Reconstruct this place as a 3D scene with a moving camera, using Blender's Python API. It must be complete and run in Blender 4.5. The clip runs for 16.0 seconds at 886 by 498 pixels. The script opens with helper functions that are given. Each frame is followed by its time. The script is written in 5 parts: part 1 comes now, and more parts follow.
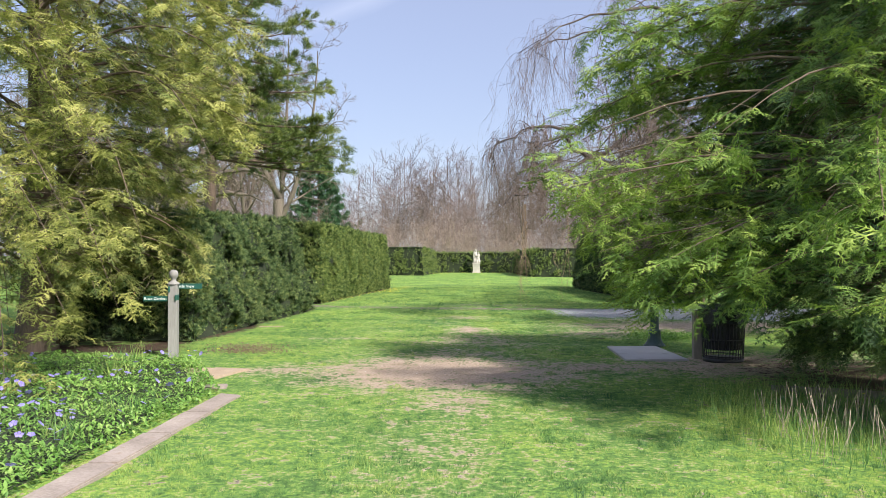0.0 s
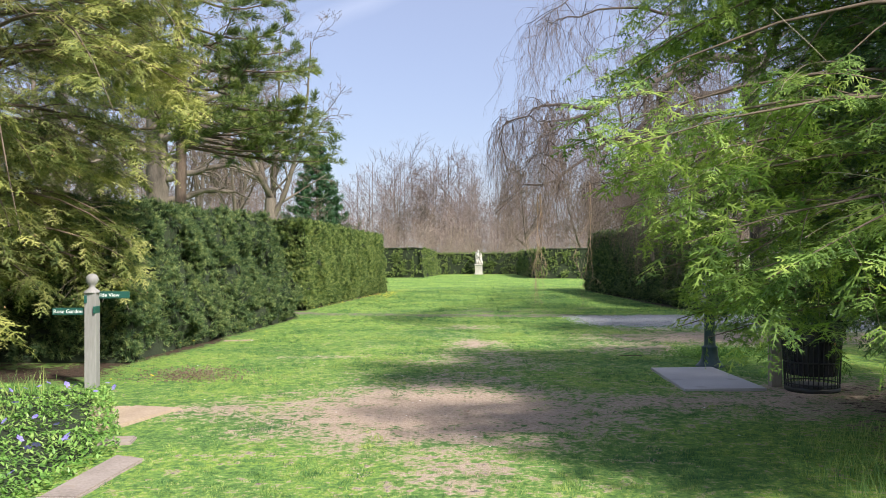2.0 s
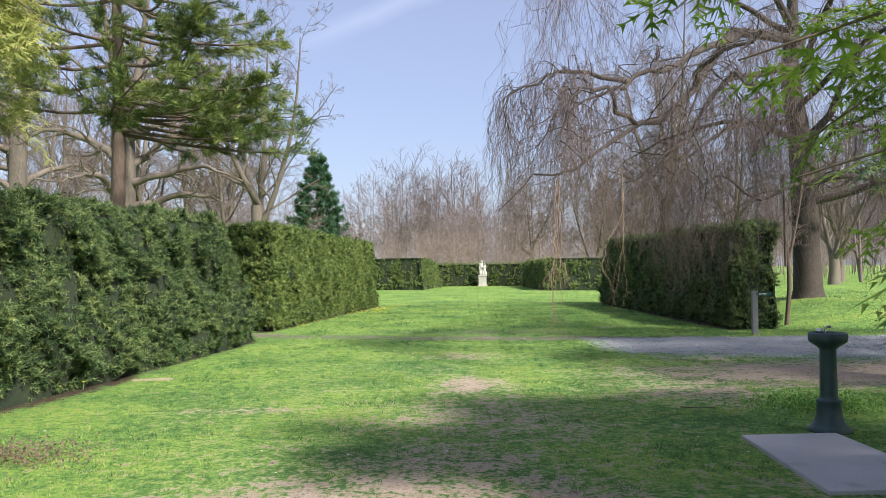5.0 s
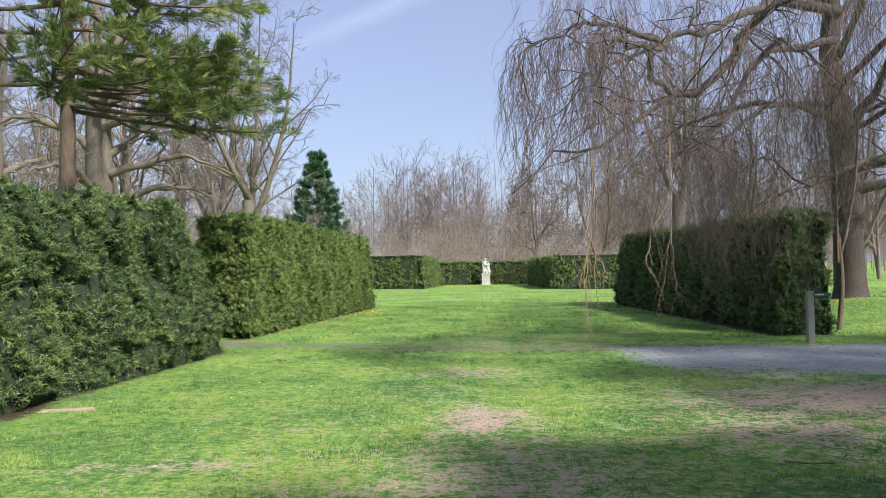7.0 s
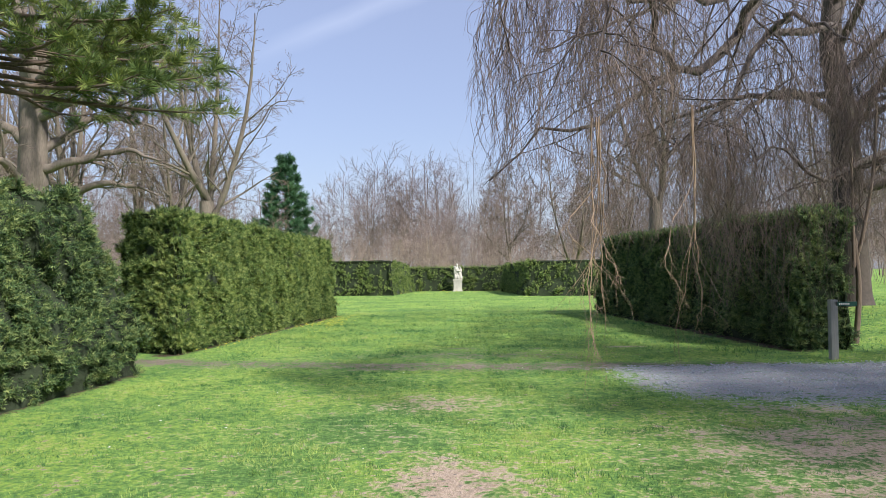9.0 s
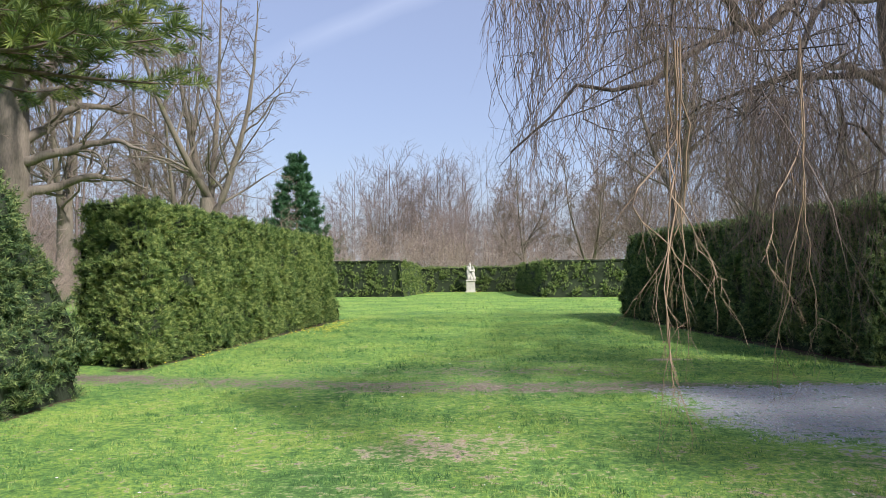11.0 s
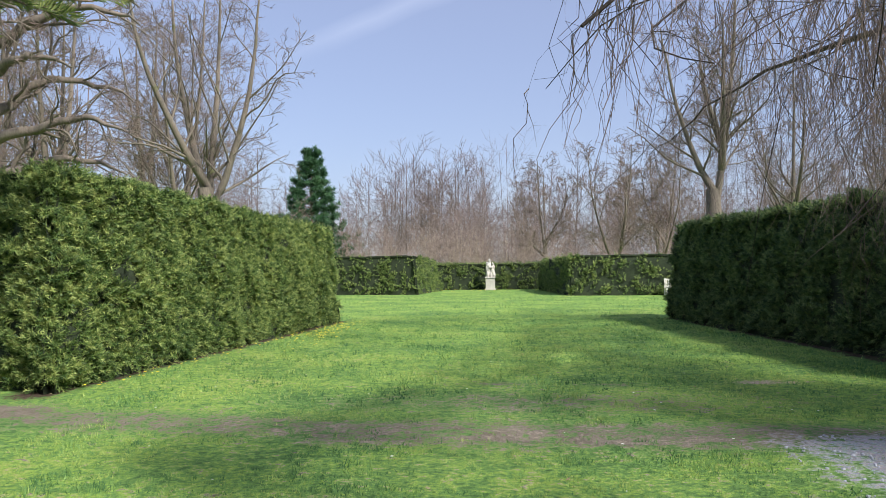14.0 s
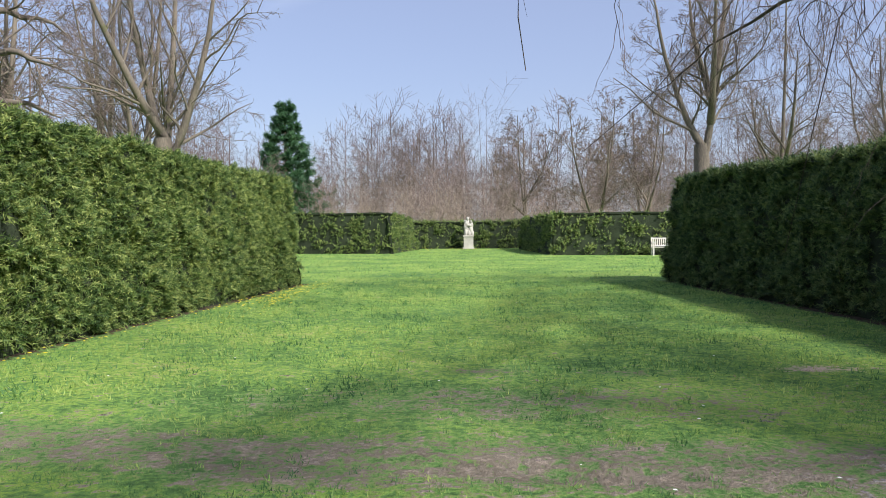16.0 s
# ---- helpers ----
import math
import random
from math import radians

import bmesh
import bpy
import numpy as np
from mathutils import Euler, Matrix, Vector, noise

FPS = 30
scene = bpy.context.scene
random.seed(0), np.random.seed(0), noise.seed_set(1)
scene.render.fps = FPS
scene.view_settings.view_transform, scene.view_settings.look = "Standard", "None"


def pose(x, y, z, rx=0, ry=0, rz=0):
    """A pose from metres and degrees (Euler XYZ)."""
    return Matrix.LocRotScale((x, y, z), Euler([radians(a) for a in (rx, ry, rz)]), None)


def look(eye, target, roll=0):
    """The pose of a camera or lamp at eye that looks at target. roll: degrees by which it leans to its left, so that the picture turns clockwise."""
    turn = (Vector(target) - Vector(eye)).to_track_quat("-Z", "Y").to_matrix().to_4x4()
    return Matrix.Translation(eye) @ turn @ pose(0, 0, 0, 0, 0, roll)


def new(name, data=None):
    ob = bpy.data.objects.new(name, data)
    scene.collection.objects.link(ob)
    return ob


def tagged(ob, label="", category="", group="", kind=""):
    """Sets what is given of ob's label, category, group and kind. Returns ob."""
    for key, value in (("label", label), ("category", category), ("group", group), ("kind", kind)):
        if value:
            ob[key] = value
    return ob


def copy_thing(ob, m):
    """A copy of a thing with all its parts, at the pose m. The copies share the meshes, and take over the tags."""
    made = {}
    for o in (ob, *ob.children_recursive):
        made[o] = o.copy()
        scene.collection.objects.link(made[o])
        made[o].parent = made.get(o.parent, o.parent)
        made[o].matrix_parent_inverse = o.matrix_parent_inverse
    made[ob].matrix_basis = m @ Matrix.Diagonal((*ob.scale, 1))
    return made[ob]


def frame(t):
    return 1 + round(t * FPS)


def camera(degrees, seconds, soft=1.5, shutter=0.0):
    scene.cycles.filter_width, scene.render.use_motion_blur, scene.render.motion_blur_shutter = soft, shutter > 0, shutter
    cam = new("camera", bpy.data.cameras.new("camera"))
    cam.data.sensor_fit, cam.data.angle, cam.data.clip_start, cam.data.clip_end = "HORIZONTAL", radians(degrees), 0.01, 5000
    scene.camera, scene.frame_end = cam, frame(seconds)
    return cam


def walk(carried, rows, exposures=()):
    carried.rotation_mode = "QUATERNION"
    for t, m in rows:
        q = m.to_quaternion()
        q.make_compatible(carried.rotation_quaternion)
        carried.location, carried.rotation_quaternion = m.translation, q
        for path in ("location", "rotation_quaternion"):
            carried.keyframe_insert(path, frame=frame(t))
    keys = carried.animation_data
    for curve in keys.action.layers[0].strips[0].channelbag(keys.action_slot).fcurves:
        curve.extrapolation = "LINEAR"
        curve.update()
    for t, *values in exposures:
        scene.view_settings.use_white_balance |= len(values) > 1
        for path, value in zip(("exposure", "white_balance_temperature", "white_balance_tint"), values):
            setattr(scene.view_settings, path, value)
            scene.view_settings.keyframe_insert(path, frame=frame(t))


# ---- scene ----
cam = camera(59.0, 16.0, soft=0.6)
PATH = [
    (0, (0.243, -0.657, 1.668), (0.18, 1.342, 1.685), 0.0),
    (0.5, (0.219, 0.075, 1.689), (0.151, 2.074, 1.698), -0.1),
    (1, (0.178, 0.842, 1.692), (0.107, 2.841, 1.709), -0.1),
    (1.5, (0.175, 1.578, 1.668), (0.107, 3.577, 1.695), -0.2),
    (2, (0.173, 2.317, 1.621), (0.107, 4.316, 1.642), -0.3),
    (2.5, (0.207, 2.983, 1.628), (0.141, 4.982, 1.654), -0.4),
    (3, (0.214, 3.645, 1.622), (0.149, 5.643, 1.657), -0.3),
    (5.5, (0.346, 6.964, 1.571), (0.261, 8.962, 1.622), -0.7),
    (6, (0.304, 7.629, 1.596), (0.208, 9.627, 1.63), -0.7),
    (6.5, (0.28, 8.246, 1.597), (0.18, 10.244, 1.623), -0.7),
    (7, (0.232, 8.907, 1.555), (0.149, 10.905, 1.601), -0.7),
    (7.5, (0.208, 9.518, 1.521), (0.166, 11.517, 1.579), -0.6),
    (8, (0.21, 10.113, 1.514), (0.199, 12.112, 1.576), -0.6),
    (10.5, (0.374, 12.961, 1.531), (0.356, 14.96, 1.59), -0.7),
    (11, (0.316, 13.539, 1.516), (0.271, 15.537, 1.578), -0.6),
    (11.5, (0.323, 14.126, 1.493), (0.256, 16.124, 1.537), -0.8),
    (12, (0.292, 14.753, 1.458), (0.205, 16.751, 1.474), -1.0),
    (12.5, (0.282, 15.322, 1.458), (0.181, 17.32, 1.455), -1.2),
    (13, (0.273, 15.896, 1.464), (0.161, 17.893, 1.459), -1.0),
    (13.5, (0.252, 16.441, 1.467), (0.141, 18.438, 1.497), -0.6),
    (14, (0.278, 17.017, 1.443), (0.186, 19.014, 1.499), -0.6),
    (14.5, (0.297, 17.556, 1.403), (0.222, 19.553, 1.464), -0.6),
    (15, (0.33, 18.152, 1.387), (0.285, 20.151, 1.436), -0.7),
    (15.5, (0.341, 18.757, 1.388), (0.302, 20.757, 1.382), -0.5),
    (16, (0.291, 19.35, 1.398), (0.254, 21.349, 1.348), -0.4),
]
walk(cam, [(t, look(eye, target, roll)) for t, eye, target, roll in PATH], [(0, 0.63, 6500, 12.5), (8, 0.49, 6230, 12.5), (16, 0.4, 6200, 12.5)])

# ---------- light ----------
SUN_AZ, SUN_EL = math.atan2(0.7, -0.71), radians(43)     # azimuth from +y towards +x
SUN_DIR = Vector((math.sin(SUN_AZ) * math.cos(SUN_EL), math.cos(SUN_AZ) * math.cos(SUN_EL), math.sin(SUN_EL)))
world = bpy.data.worlds.new("world")
scene.world = world
world.use_nodes = True
wn, wl = world.node_tree.nodes, world.node_tree.links
sky = wn.new("ShaderNodeTexSky")
sky.sky_type, sky.sun_disc = "NISHITA", False
sky.sun_elevation, sky.sun_rotation = SUN_EL, SUN_AZ
sky.air_density, sky.dust_density, sky.ozone_density = 1.0, 1.6, 2.6
wbg = wn["Background"]
wbg.inputs["Strength"].default_value = 0.115
# thin high cloud: a faint veil and one long streak
wtc = wn.new("ShaderNodeTexCoord")
wdot = wn.new("ShaderNodeVectorMath")
wdot.operation = "DOT_PRODUCT"
wdot.inputs[1].default_value = Vector((0.366, 0.331, -0.870)).normalized()
wl.new(wtc.outputs["Generated"], wdot.inputs[0])
wno = wn.new("ShaderNodeTexNoise")
wno.inputs["Scale"].default_value, wno.inputs["Detail"].default_value = 5.0, 5.0
wl.new(wtc.outputs["Generated"], wno.inputs["Vector"])
wadd = wn.new("ShaderNodeMath")
wadd.operation = "MULTIPLY_ADD"
wadd.inputs[1].default_value, wadd.inputs[2].default_value = 0.03, -0.015
wl.new(wno.outputs["Fac"], wadd.inputs[0])
wsum = wn.new("ShaderNodeMath")
wsum.operation = "ADD"
wl.new(wdot.outputs["Value"], wsum.inputs[0])
wl.new(wadd.outputs[0], wsum.inputs[1])
wab = wn.new("ShaderNodeMath")
wab.operation = "ABSOLUTE"
wl.new(wsum.outputs[0], wab.inputs[0])
wmap = wn.new("ShaderNodeMapRange")
wmap.inputs["From Min"].default_value, wmap.inputs["From Max"].default_value = 0.0, 0.018
wmap.inputs["To Min"].default_value, wmap.inputs["To Max"].default_value = 0.15, 0.0
wsep = wn.new("ShaderNodeSeparateXYZ")
wl.new(wtc.outputs["Generated"], wsep.inputs[0])
wlow = wn.new("ShaderNodeMapRange")
wlow.inputs["From Min"].default_value, wlow.inputs["From Max"].default_value = 0.245, 0.3
wl.new(wsep.outputs["Z"], wlow.inputs["Value"])
wfac = wn.new("ShaderNodeMath")
wfac.operation = "MULTIPLY"
wl.new(wab.outputs[0], wmap.inputs["Value"])
wmix = wn.new("ShaderNodeMix")
wmix.data_type = "RGBA"
wmix.inputs["B"].default_value = (7.0, 7.4, 8.4, 1)
wl.new(wmap.outputs["Result"], wfac.inputs[0])
wl.new(wlow.outputs["Result"], wfac.inputs[1])
wl.new(wfac.outputs[0], wmix.inputs["Factor"])
wveil = wn.new("ShaderNodeMix")
wveil.data_type = "RGBA"
wveil.inputs["Factor"].default_value = 0.42
wveil.inputs["B"].default_value = (3.9, 4.05, 5.5, 1)
wl.new(sky.outputs["Color"], wveil.inputs["A"])
wl.new(wveil.outputs["Result"], wmix.inputs["A"])
wl.new(wmix.outputs["Result"], wbg.inputs["Color"])

sun = new("sun", bpy.data.lights.new("sun", "SUN"))
sun.data.energy, sun.data.angle, sun.data.color = 4.9, radians(4.5), (1.0, 0.94, 0.85)
sun.matrix_world = look(SUN_DIR * 100, (0, 0, 0))

# ---------- materials ----------
def nodes_of(name):
    m = bpy.data.materials.new(name)
    m.use_nodes = True
    return m, m.node_tree.nodes, m.node_tree.links


def noise_node(n, l, scale, detail=4.0, vec=None, rough=0.55):
    t = n.new("ShaderNodeTexNoise")
    t.inputs["Scale"].default_value, t.inputs["Detail"].default_value, t.inputs["Roughness"].default_value = scale, detail, rough
    if vec is not None:
        l.new(vec, t.inputs["Vector"])
    return t.outputs["Fac"]


def math_node(n, l, op, a, b=0.0, c=0.0, clamp=False):
    t = n.new("ShaderNodeMath")
    t.operation, t.use_clamp = op, clamp
    for k, v in enumerate((a, b, c)):
        if isinstance(v, (int, float)):
            t.inputs[k].default_value = v
        else:
            l.new(v, t.inputs[k])
    return t.outputs[0]


def ramp(n, l, fac, *stops):
    t = n.new("ShaderNodeValToRGB")
    e = t.color_ramp.elements
    while len(e) < len(stops):
        e.new(0.5)
    for k, (p, c) in enumerate(stops):
        e[k].position, e[k].color = p, (*c, 1)
    l.new(fac, t.inputs["Fac"])
    return t.outputs["Color"]


def mix(n, l, fac, a, b, blend="MIX"):
    t = n.new("ShaderNodeMix")
    t.data_type, t.blend_type = "RGBA", blend
    for k, v in (("Factor", fac), ("A", a), ("B", b)):
        if isinstance(v, (int, float)):
            t.inputs[k].default_value = v
        elif isinstance(v, tuple):
            t.inputs[k].default_value = (*v, 1)
        else:
            l.new(v, t.inputs[k])
    return t.outputs["Result"]


def bump(n, l, height, strength, dist):
    t = n.new("ShaderNodeBump")
    t.inputs["Strength"].default_value, t.inputs["Distance"].default_value = strength, dist
    l.new(height, t.inputs["Height"])
    return t.outputs["Normal"]


def place(n):
    return n.new("ShaderNodeNewGeometry").outputs["Position"]


def leaf_mat(name, dark, mid, light, patch=0.9, through_light=0.35, rough=0.55, fine=0.0, patchy=1.3, vary=0.55):
    """Foliage: leaf by leaf and patch by patch variation, with light through the leaf."""
    m, n, l = nodes_of(name)
    p = n["Principled BSDF"]
    g = n.new("ShaderNodeNewGeometry")
    big = noise_node(n, l, patch, 3.0, g.outputs["Position"])
    f = math_node(n, l, "MULTIPLY_ADD", g.outputs["Random Per Island"], vary, math_node(n, l, "MULTIPLY_ADD", big, patchy, 0.5 - 0.5 * vary - 0.5 * patchy), True)
    if fine:
        f = math_node(n, l, "MULTIPLY_ADD", noise_node(n, l, fine, 3.0, g.outputs["Position"]), 2.4, math_node(n, l, "SUBTRACT", f, 1.2), True)
    c = ramp(n, l, f, (0.05, dark), (0.5, mid), (0.95, light))
    l.new(c, p.inputs["Base Color"])
    p.inputs["Roughness"].default_value = rough
    p.inputs["Specular IOR Level"].default_value = 0.35
    t = n.new("ShaderNodeBsdfTranslucent")
    l.new(c, t.inputs["Color"])
    s = n.new("ShaderNodeMixShader")
    s.inputs[0].default_value = through_light
    l.new(p.outputs[0], s.inputs[1])
    l.new(t.outputs[0], s.inputs[2])
    l.new(s.outputs[0], n["Material Output"].inputs["Surface"])
    return m


def rough_mat(name, a, b, scale, fine, rough=0.85, bump_dist=0.01, strength=0.6, metal=0.0, stretch=(1, 1, 1), spots=None):
    """A solid with two scales of variation and a fine relief."""
    m, n, l = nodes_of(name)
    p = n["Principled BSDF"]
    tc = n.new("ShaderNodeTexCoord")
    mp = n.new("ShaderNodeMapping")
    mp.inputs["Scale"].default_value = stretch
    l.new(tc.outputs["Object"], mp.inputs["Vector"])
    big = noise_node(n, l, scale, 4.0, mp.outputs[0])
    small = noise_node(n, l, fine, 6.0, mp.outputs[0])
    f = math_node(n, l, "ADD", math_node(n, l, "MULTIPLY", big, 0.7), math_node(n, l, "MULTIPLY", small, 0.5), clamp=True)
    c = ramp(n, l, f, (0.35, a), (0.8, b))
    if spots:
        sp = noise_node(n, l, spots[0], 5.0, tc.outputs["Object"])
        c = mix(n, l, ramp(n, l, sp, (spots[1], (0, 0, 0)), (spots[1] + 0.08, (1, 1, 1))), c, spots[2])
    l.new(c, p.inputs["Base Color"])
    p.inputs["Roughness"].default_value, p.inputs["Metallic"].default_value = rough, metal
    l.new(bump(n, l, small, strength, bump_dist), p.inputs["Normal"])
    return m


def ground_mat():
    m, n, l = nodes_of("lawn_and_soil")
    p = n["Principled BSDF"]
    pos = place(n)

    def attr(name):
        t = n.new("ShaderNodeAttribute")
        t.attribute_name = name
        return t.outputs["Fac"]

    big, mid, fine, tiny = (noise_node(n, l, s, 5.0, pos) for s in (0.45, 2.6, 24.0, 110.0))
    f = math_node(n, l, "MULTIPLY_ADD", fine, 1.3, math_node(n, l, "MULTIPLY_ADD", big, 1.1, math_node(n, l, "MULTIPLY_ADD", mid, 0.7, -1.05)), True)
    tufts = noise_node(n, l, 8.5, 4.0, pos, 0.65)
    f = math_node(n, l, "MULTIPLY_ADD", tufts, 1.6, math_node(n, l, "SUBTRACT", f, 0.8), True)
    lawn = ramp(n, l, f, (0.16, (0.09, 0.19, 0.06)), (0.44, (0.205, 0.37, 0.095)), (0.66, (0.36, 0.53, 0.09)), (0.92, (0.52, 0.54, 0.19)))
    lawn = mix(n, l, ramp(n, l, tiny, (0.35, (0, 0, 0)), (0.65, (0.55, 0.55, 0.55))), lawn, (0.09, 0.18, 0.04))
    soil = ramp(n, l, math_node(n, l, "MULTIPLY_ADD", fine, 0.6, math_node(n, l, "MULTIPLY", mid, 0.4)), (0.3, (0.33, 0.25, 0.19)), (0.5, (0.5, 0.39, 0.3)), (0.7, (0.62, 0.5, 0.4)))
    soil = mix(n, l, ramp(n, l, tiny, (0.55, (0, 0, 0)), (0.68, (0.8, 0.8, 0.8))), soil, (0.2, 0.14, 0.1))
    mud = ramp(n, l, math_node(n, l, "MULTIPLY_ADD", fine, 0.5, math_node(n, l, "MULTIPLY", mid, 0.5)), (0.3, (0.13, 0.107, 0.08)), (0.7, (0.32, 0.275, 0.215)))
    vor = n.new("ShaderNodeTexVoronoi")
    vor.inputs["Scale"].default_value = 42.0
    l.new(pos, vor.inputs["Vector"])
    gravel = mix(n, l, 0.14, ramp(n, l, math_node(n, l, "MULTIPLY_ADD", tiny, 0.7, math_node(n, l, "MULTIPLY", mid, 0.4)), (0.35, (0.19, 0.2, 0.21)), (0.55, (0.37, 0.39, 0.41)), (0.72, (0.6, 0.62, 0.65))), vor.outputs["Color"], "OVERLAY")
    gravel = mix(n, l, ramp(n, l, mid, (0.42, (0, 0, 0)), (0.62, (0.45, 0.45, 0.45))), gravel, (0.25, 0.225, 0.2))
    mulch = ramp(n, l, fine, (0.35, (0.04, 0.028, 0.02)), (0.65, (0.12, 0.083, 0.06)))
    edge = math_node(n, l, "MULTIPLY_ADD", tufts, 1.3, math_node(n, l, "MULTIPLY_ADD", mid, 0.7, math_node(n, l, "MULTIPLY_ADD", fine, 0.8, -1.4)))
    col = lawn
    for name, c in (("mud", mud), ("soil", soil), ("gravel", gravel), ("mulch", mulch)):
        k = math_node(n, l, "ADD", attr(name), math_node(n, l, "MULTIPLY", edge, 1.5))
        t = n.new("ShaderNodeMapRange")
        t.inputs["From Min"].default_value, t.inputs["From Max"].default_value = 0.34, 0.66
        l.new(k, t.inputs["Value"])
        col = mix(n, l, t.outputs["Result"], col, c)
    l.new(col, p.inputs["Base Color"])
    p.inputs["Roughness"].default_value = 0.95
    p.inputs["Specular IOR Level"].default_value = 0.15
    h = math_node(n, l, "ADD", fine, math_node(n, l, "MULTIPLY", tiny, 0.5))
    h = math_node(n, l, "MULTIPLY_ADD", tufts, 1.2, h)
    l.new(bump(n, l, h, 0.9, 0.045), p.inputs["Normal"])
    return m


M_GROUND = ground_mat()
# darker yew for hedges in shade; part of that shade is in the colour
M_YEW_SHADED = leaf_mat("yew_foliage", (0.025, 0.06, 0.025), (0.1, 0.165, 0.058), (0.29, 0.35, 0.12), 1.1, 0.25, 0.7, vary=0.55, fine=9.0, patchy=0.7)
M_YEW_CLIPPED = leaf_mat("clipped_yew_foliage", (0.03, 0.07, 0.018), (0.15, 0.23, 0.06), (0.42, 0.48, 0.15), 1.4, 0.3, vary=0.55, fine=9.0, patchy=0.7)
M_HEMLOCK = leaf_mat("hemlock_foliage", (0.045, 0.1, 0.042), (0.13, 0.225, 0.085), (0.32, 0.45, 0.14), 0.8, 0.35, 0.6, 4.0, vary=0.4)
M_HEMLOCK_GOLD = leaf_mat("golden_hemlock_foliage", (0.07, 0.115, 0.035), (0.24, 0.285, 0.08), (0.53, 0.53, 0.19), 0.8, 0.35, 0.6, 3.5, vary=0.4)
# lighter copies of both hemlock greens, with sunlight on the tips painted in
M_HEMLOCK_LIT = leaf_mat("sunlit_hemlock_tips", (0.08, 0.16, 0.035), (0.23, 0.36, 0.07), (0.46, 0.58, 0.13), 0.8, 0.35, 0.6, 4.0, vary=0.4)
M_GOLD_LIT = leaf_mat("sunlit_golden_hemlock_tips", (0.12, 0.16, 0.04), (0.33, 0.36, 0.09), (0.6, 0.59, 0.2), 0.8, 0.35, 0.6, 3.5, vary=0.4)
M_PINE = leaf_mat("pine_needles", (0.035, 0.068, 0.025), (0.12, 0.18, 0.045), (0.34, 0.38, 0.09), 0.8, 0.2)
M_PINE_FAR = leaf_mat("far_pine_needles", (0.025, 0.07, 0.035), (0.06, 0.145, 0.065), (0.13, 0.24, 0.1), 0.3, 0.2)
# near-black: the shade between and under leaves is put into this colour
M_INNER_SHADE = rough_mat("inner_shade_dark", (0.012, 0.02, 0.008), (0.03, 0.045, 0.018), 2.0, 14.0, 0.95, 0.05)
M_BARK = rough_mat("brown_bark", (0.07, 0.05, 0.037), (0.2, 0.15, 0.11), 1.2, 22.0, 0.9, 0.02, 0.9, stretch=(1, 1, 0.25))
M_BARK_GREY = rough_mat("grey_mossy_bark", (0.08, 0.067, 0.054), (0.25, 0.21, 0.165), 0.7, 16.0, 0.9, 0.02, 0.9, stretch=(1, 1, 0.3), spots=(1.3, 0.62, (0.12, 0.12, 0.055)))
M_BEECH = rough_mat("beech_bark", (0.026, 0.019, 0.015), (0.09, 0.07, 0.056), 0.8, 12.0, 0.8, 0.012, 0.7, spots=(1.6, 0.62, (0.12, 0.11, 0.07)))
M_TWIG = rough_mat("purple_brown_twigs", (0.1, 0.07, 0.058), (0.25, 0.185, 0.15), 0.6, 9.0, 0.7, 0.002, 0.2)
# lit copy of the twig colour: sunlight on the low shoots is painted in
M_TWIG_LIT = rough_mat("sunlit_tan_twigs", (0.17, 0.11, 0.07), (0.42, 0.3, 0.2), 1.5, 12.0, 0.7, 0.002, 0.2)
M_TWIG_FAR = rough_mat("far_twigs", (0.1, 0.075, 0.07), (0.25, 0.19, 0.175), 0.05, 0.4, 0.9, 0.002, 0.1)
M_TWIG_TAN = rough_mat("tan_brush", (0.2, 0.145, 0.12), (0.4, 0.31, 0.265), 0.05, 0.5, 0.9, 0.002, 0.1)
M_DEAD = rough_mat("dead_twigs", (0.22, 0.17, 0.12), (0.45, 0.38, 0.3), 1.0, 12.0, 0.9, 0.002, 0.2)
M_GRASS = leaf_mat("grass_blades", (0.068, 0.175, 0.065), (0.2, 0.37, 0.1), (0.46, 0.56, 0.16), 0.75, 0.35, 0.6, 5.5, 2.2)
M_VINCA = leaf_mat("periwinkle_leaves", (0.075, 0.18, 0.04), (0.2, 0.39, 0.08), (0.42, 0.58, 0.17), 2.0, 0.3, 0.4)
M_PETAL = leaf_mat("violet_petals", (0.22, 0.18, 0.62), (0.32, 0.27, 0.76), (0.46, 0.41, 0.86), 2.0, 0.3)
M_YELLOW = leaf_mat("yellow_petals", (0.7, 0.5, 0.02), (0.85, 0.68, 0.03), (0.9, 0.8, 0.1), 2.0, 0.2)
M_CONE = rough_mat("cone_scales", (0.25, 0.13, 0.06), (0.5, 0.3, 0.16), 6.0, 40.0, 0.8, 0.004)
M_STONE = rough_mat("pale_limestone", (0.34, 0.32, 0.28), (0.6, 0.57, 0.51), 2.0, 26.0, 0.85, 0.01, 0.6, spots=(3.0, 0.62, (0.3, 0.29, 0.25)))
M_KERB = rough_mat("pinkish_stone_edging", (0.2, 0.165, 0.14), (0.4, 0.34, 0.3), 2.5, 40.0, 0.9, 0.008, 0.6, spots=(5.0, 0.62, (0.28, 0.22, 0.17)))
M_FLAG = rough_mat("buff_flagstone", (0.28, 0.21, 0.15), (0.48, 0.38, 0.28), 2.0, 30.0, 0.9, 0.006, 0.6, spots=(4.0, 0.62, (0.3, 0.21, 0.14)))
M_CONCRETE = rough_mat("smooth_concrete", (0.38, 0.365, 0.36), (0.52, 0.5, 0.49), 1.5, 60.0, 0.85, 0.003, 0.5, spots=(2.2, 0.63, (0.36, 0.34, 0.32)))
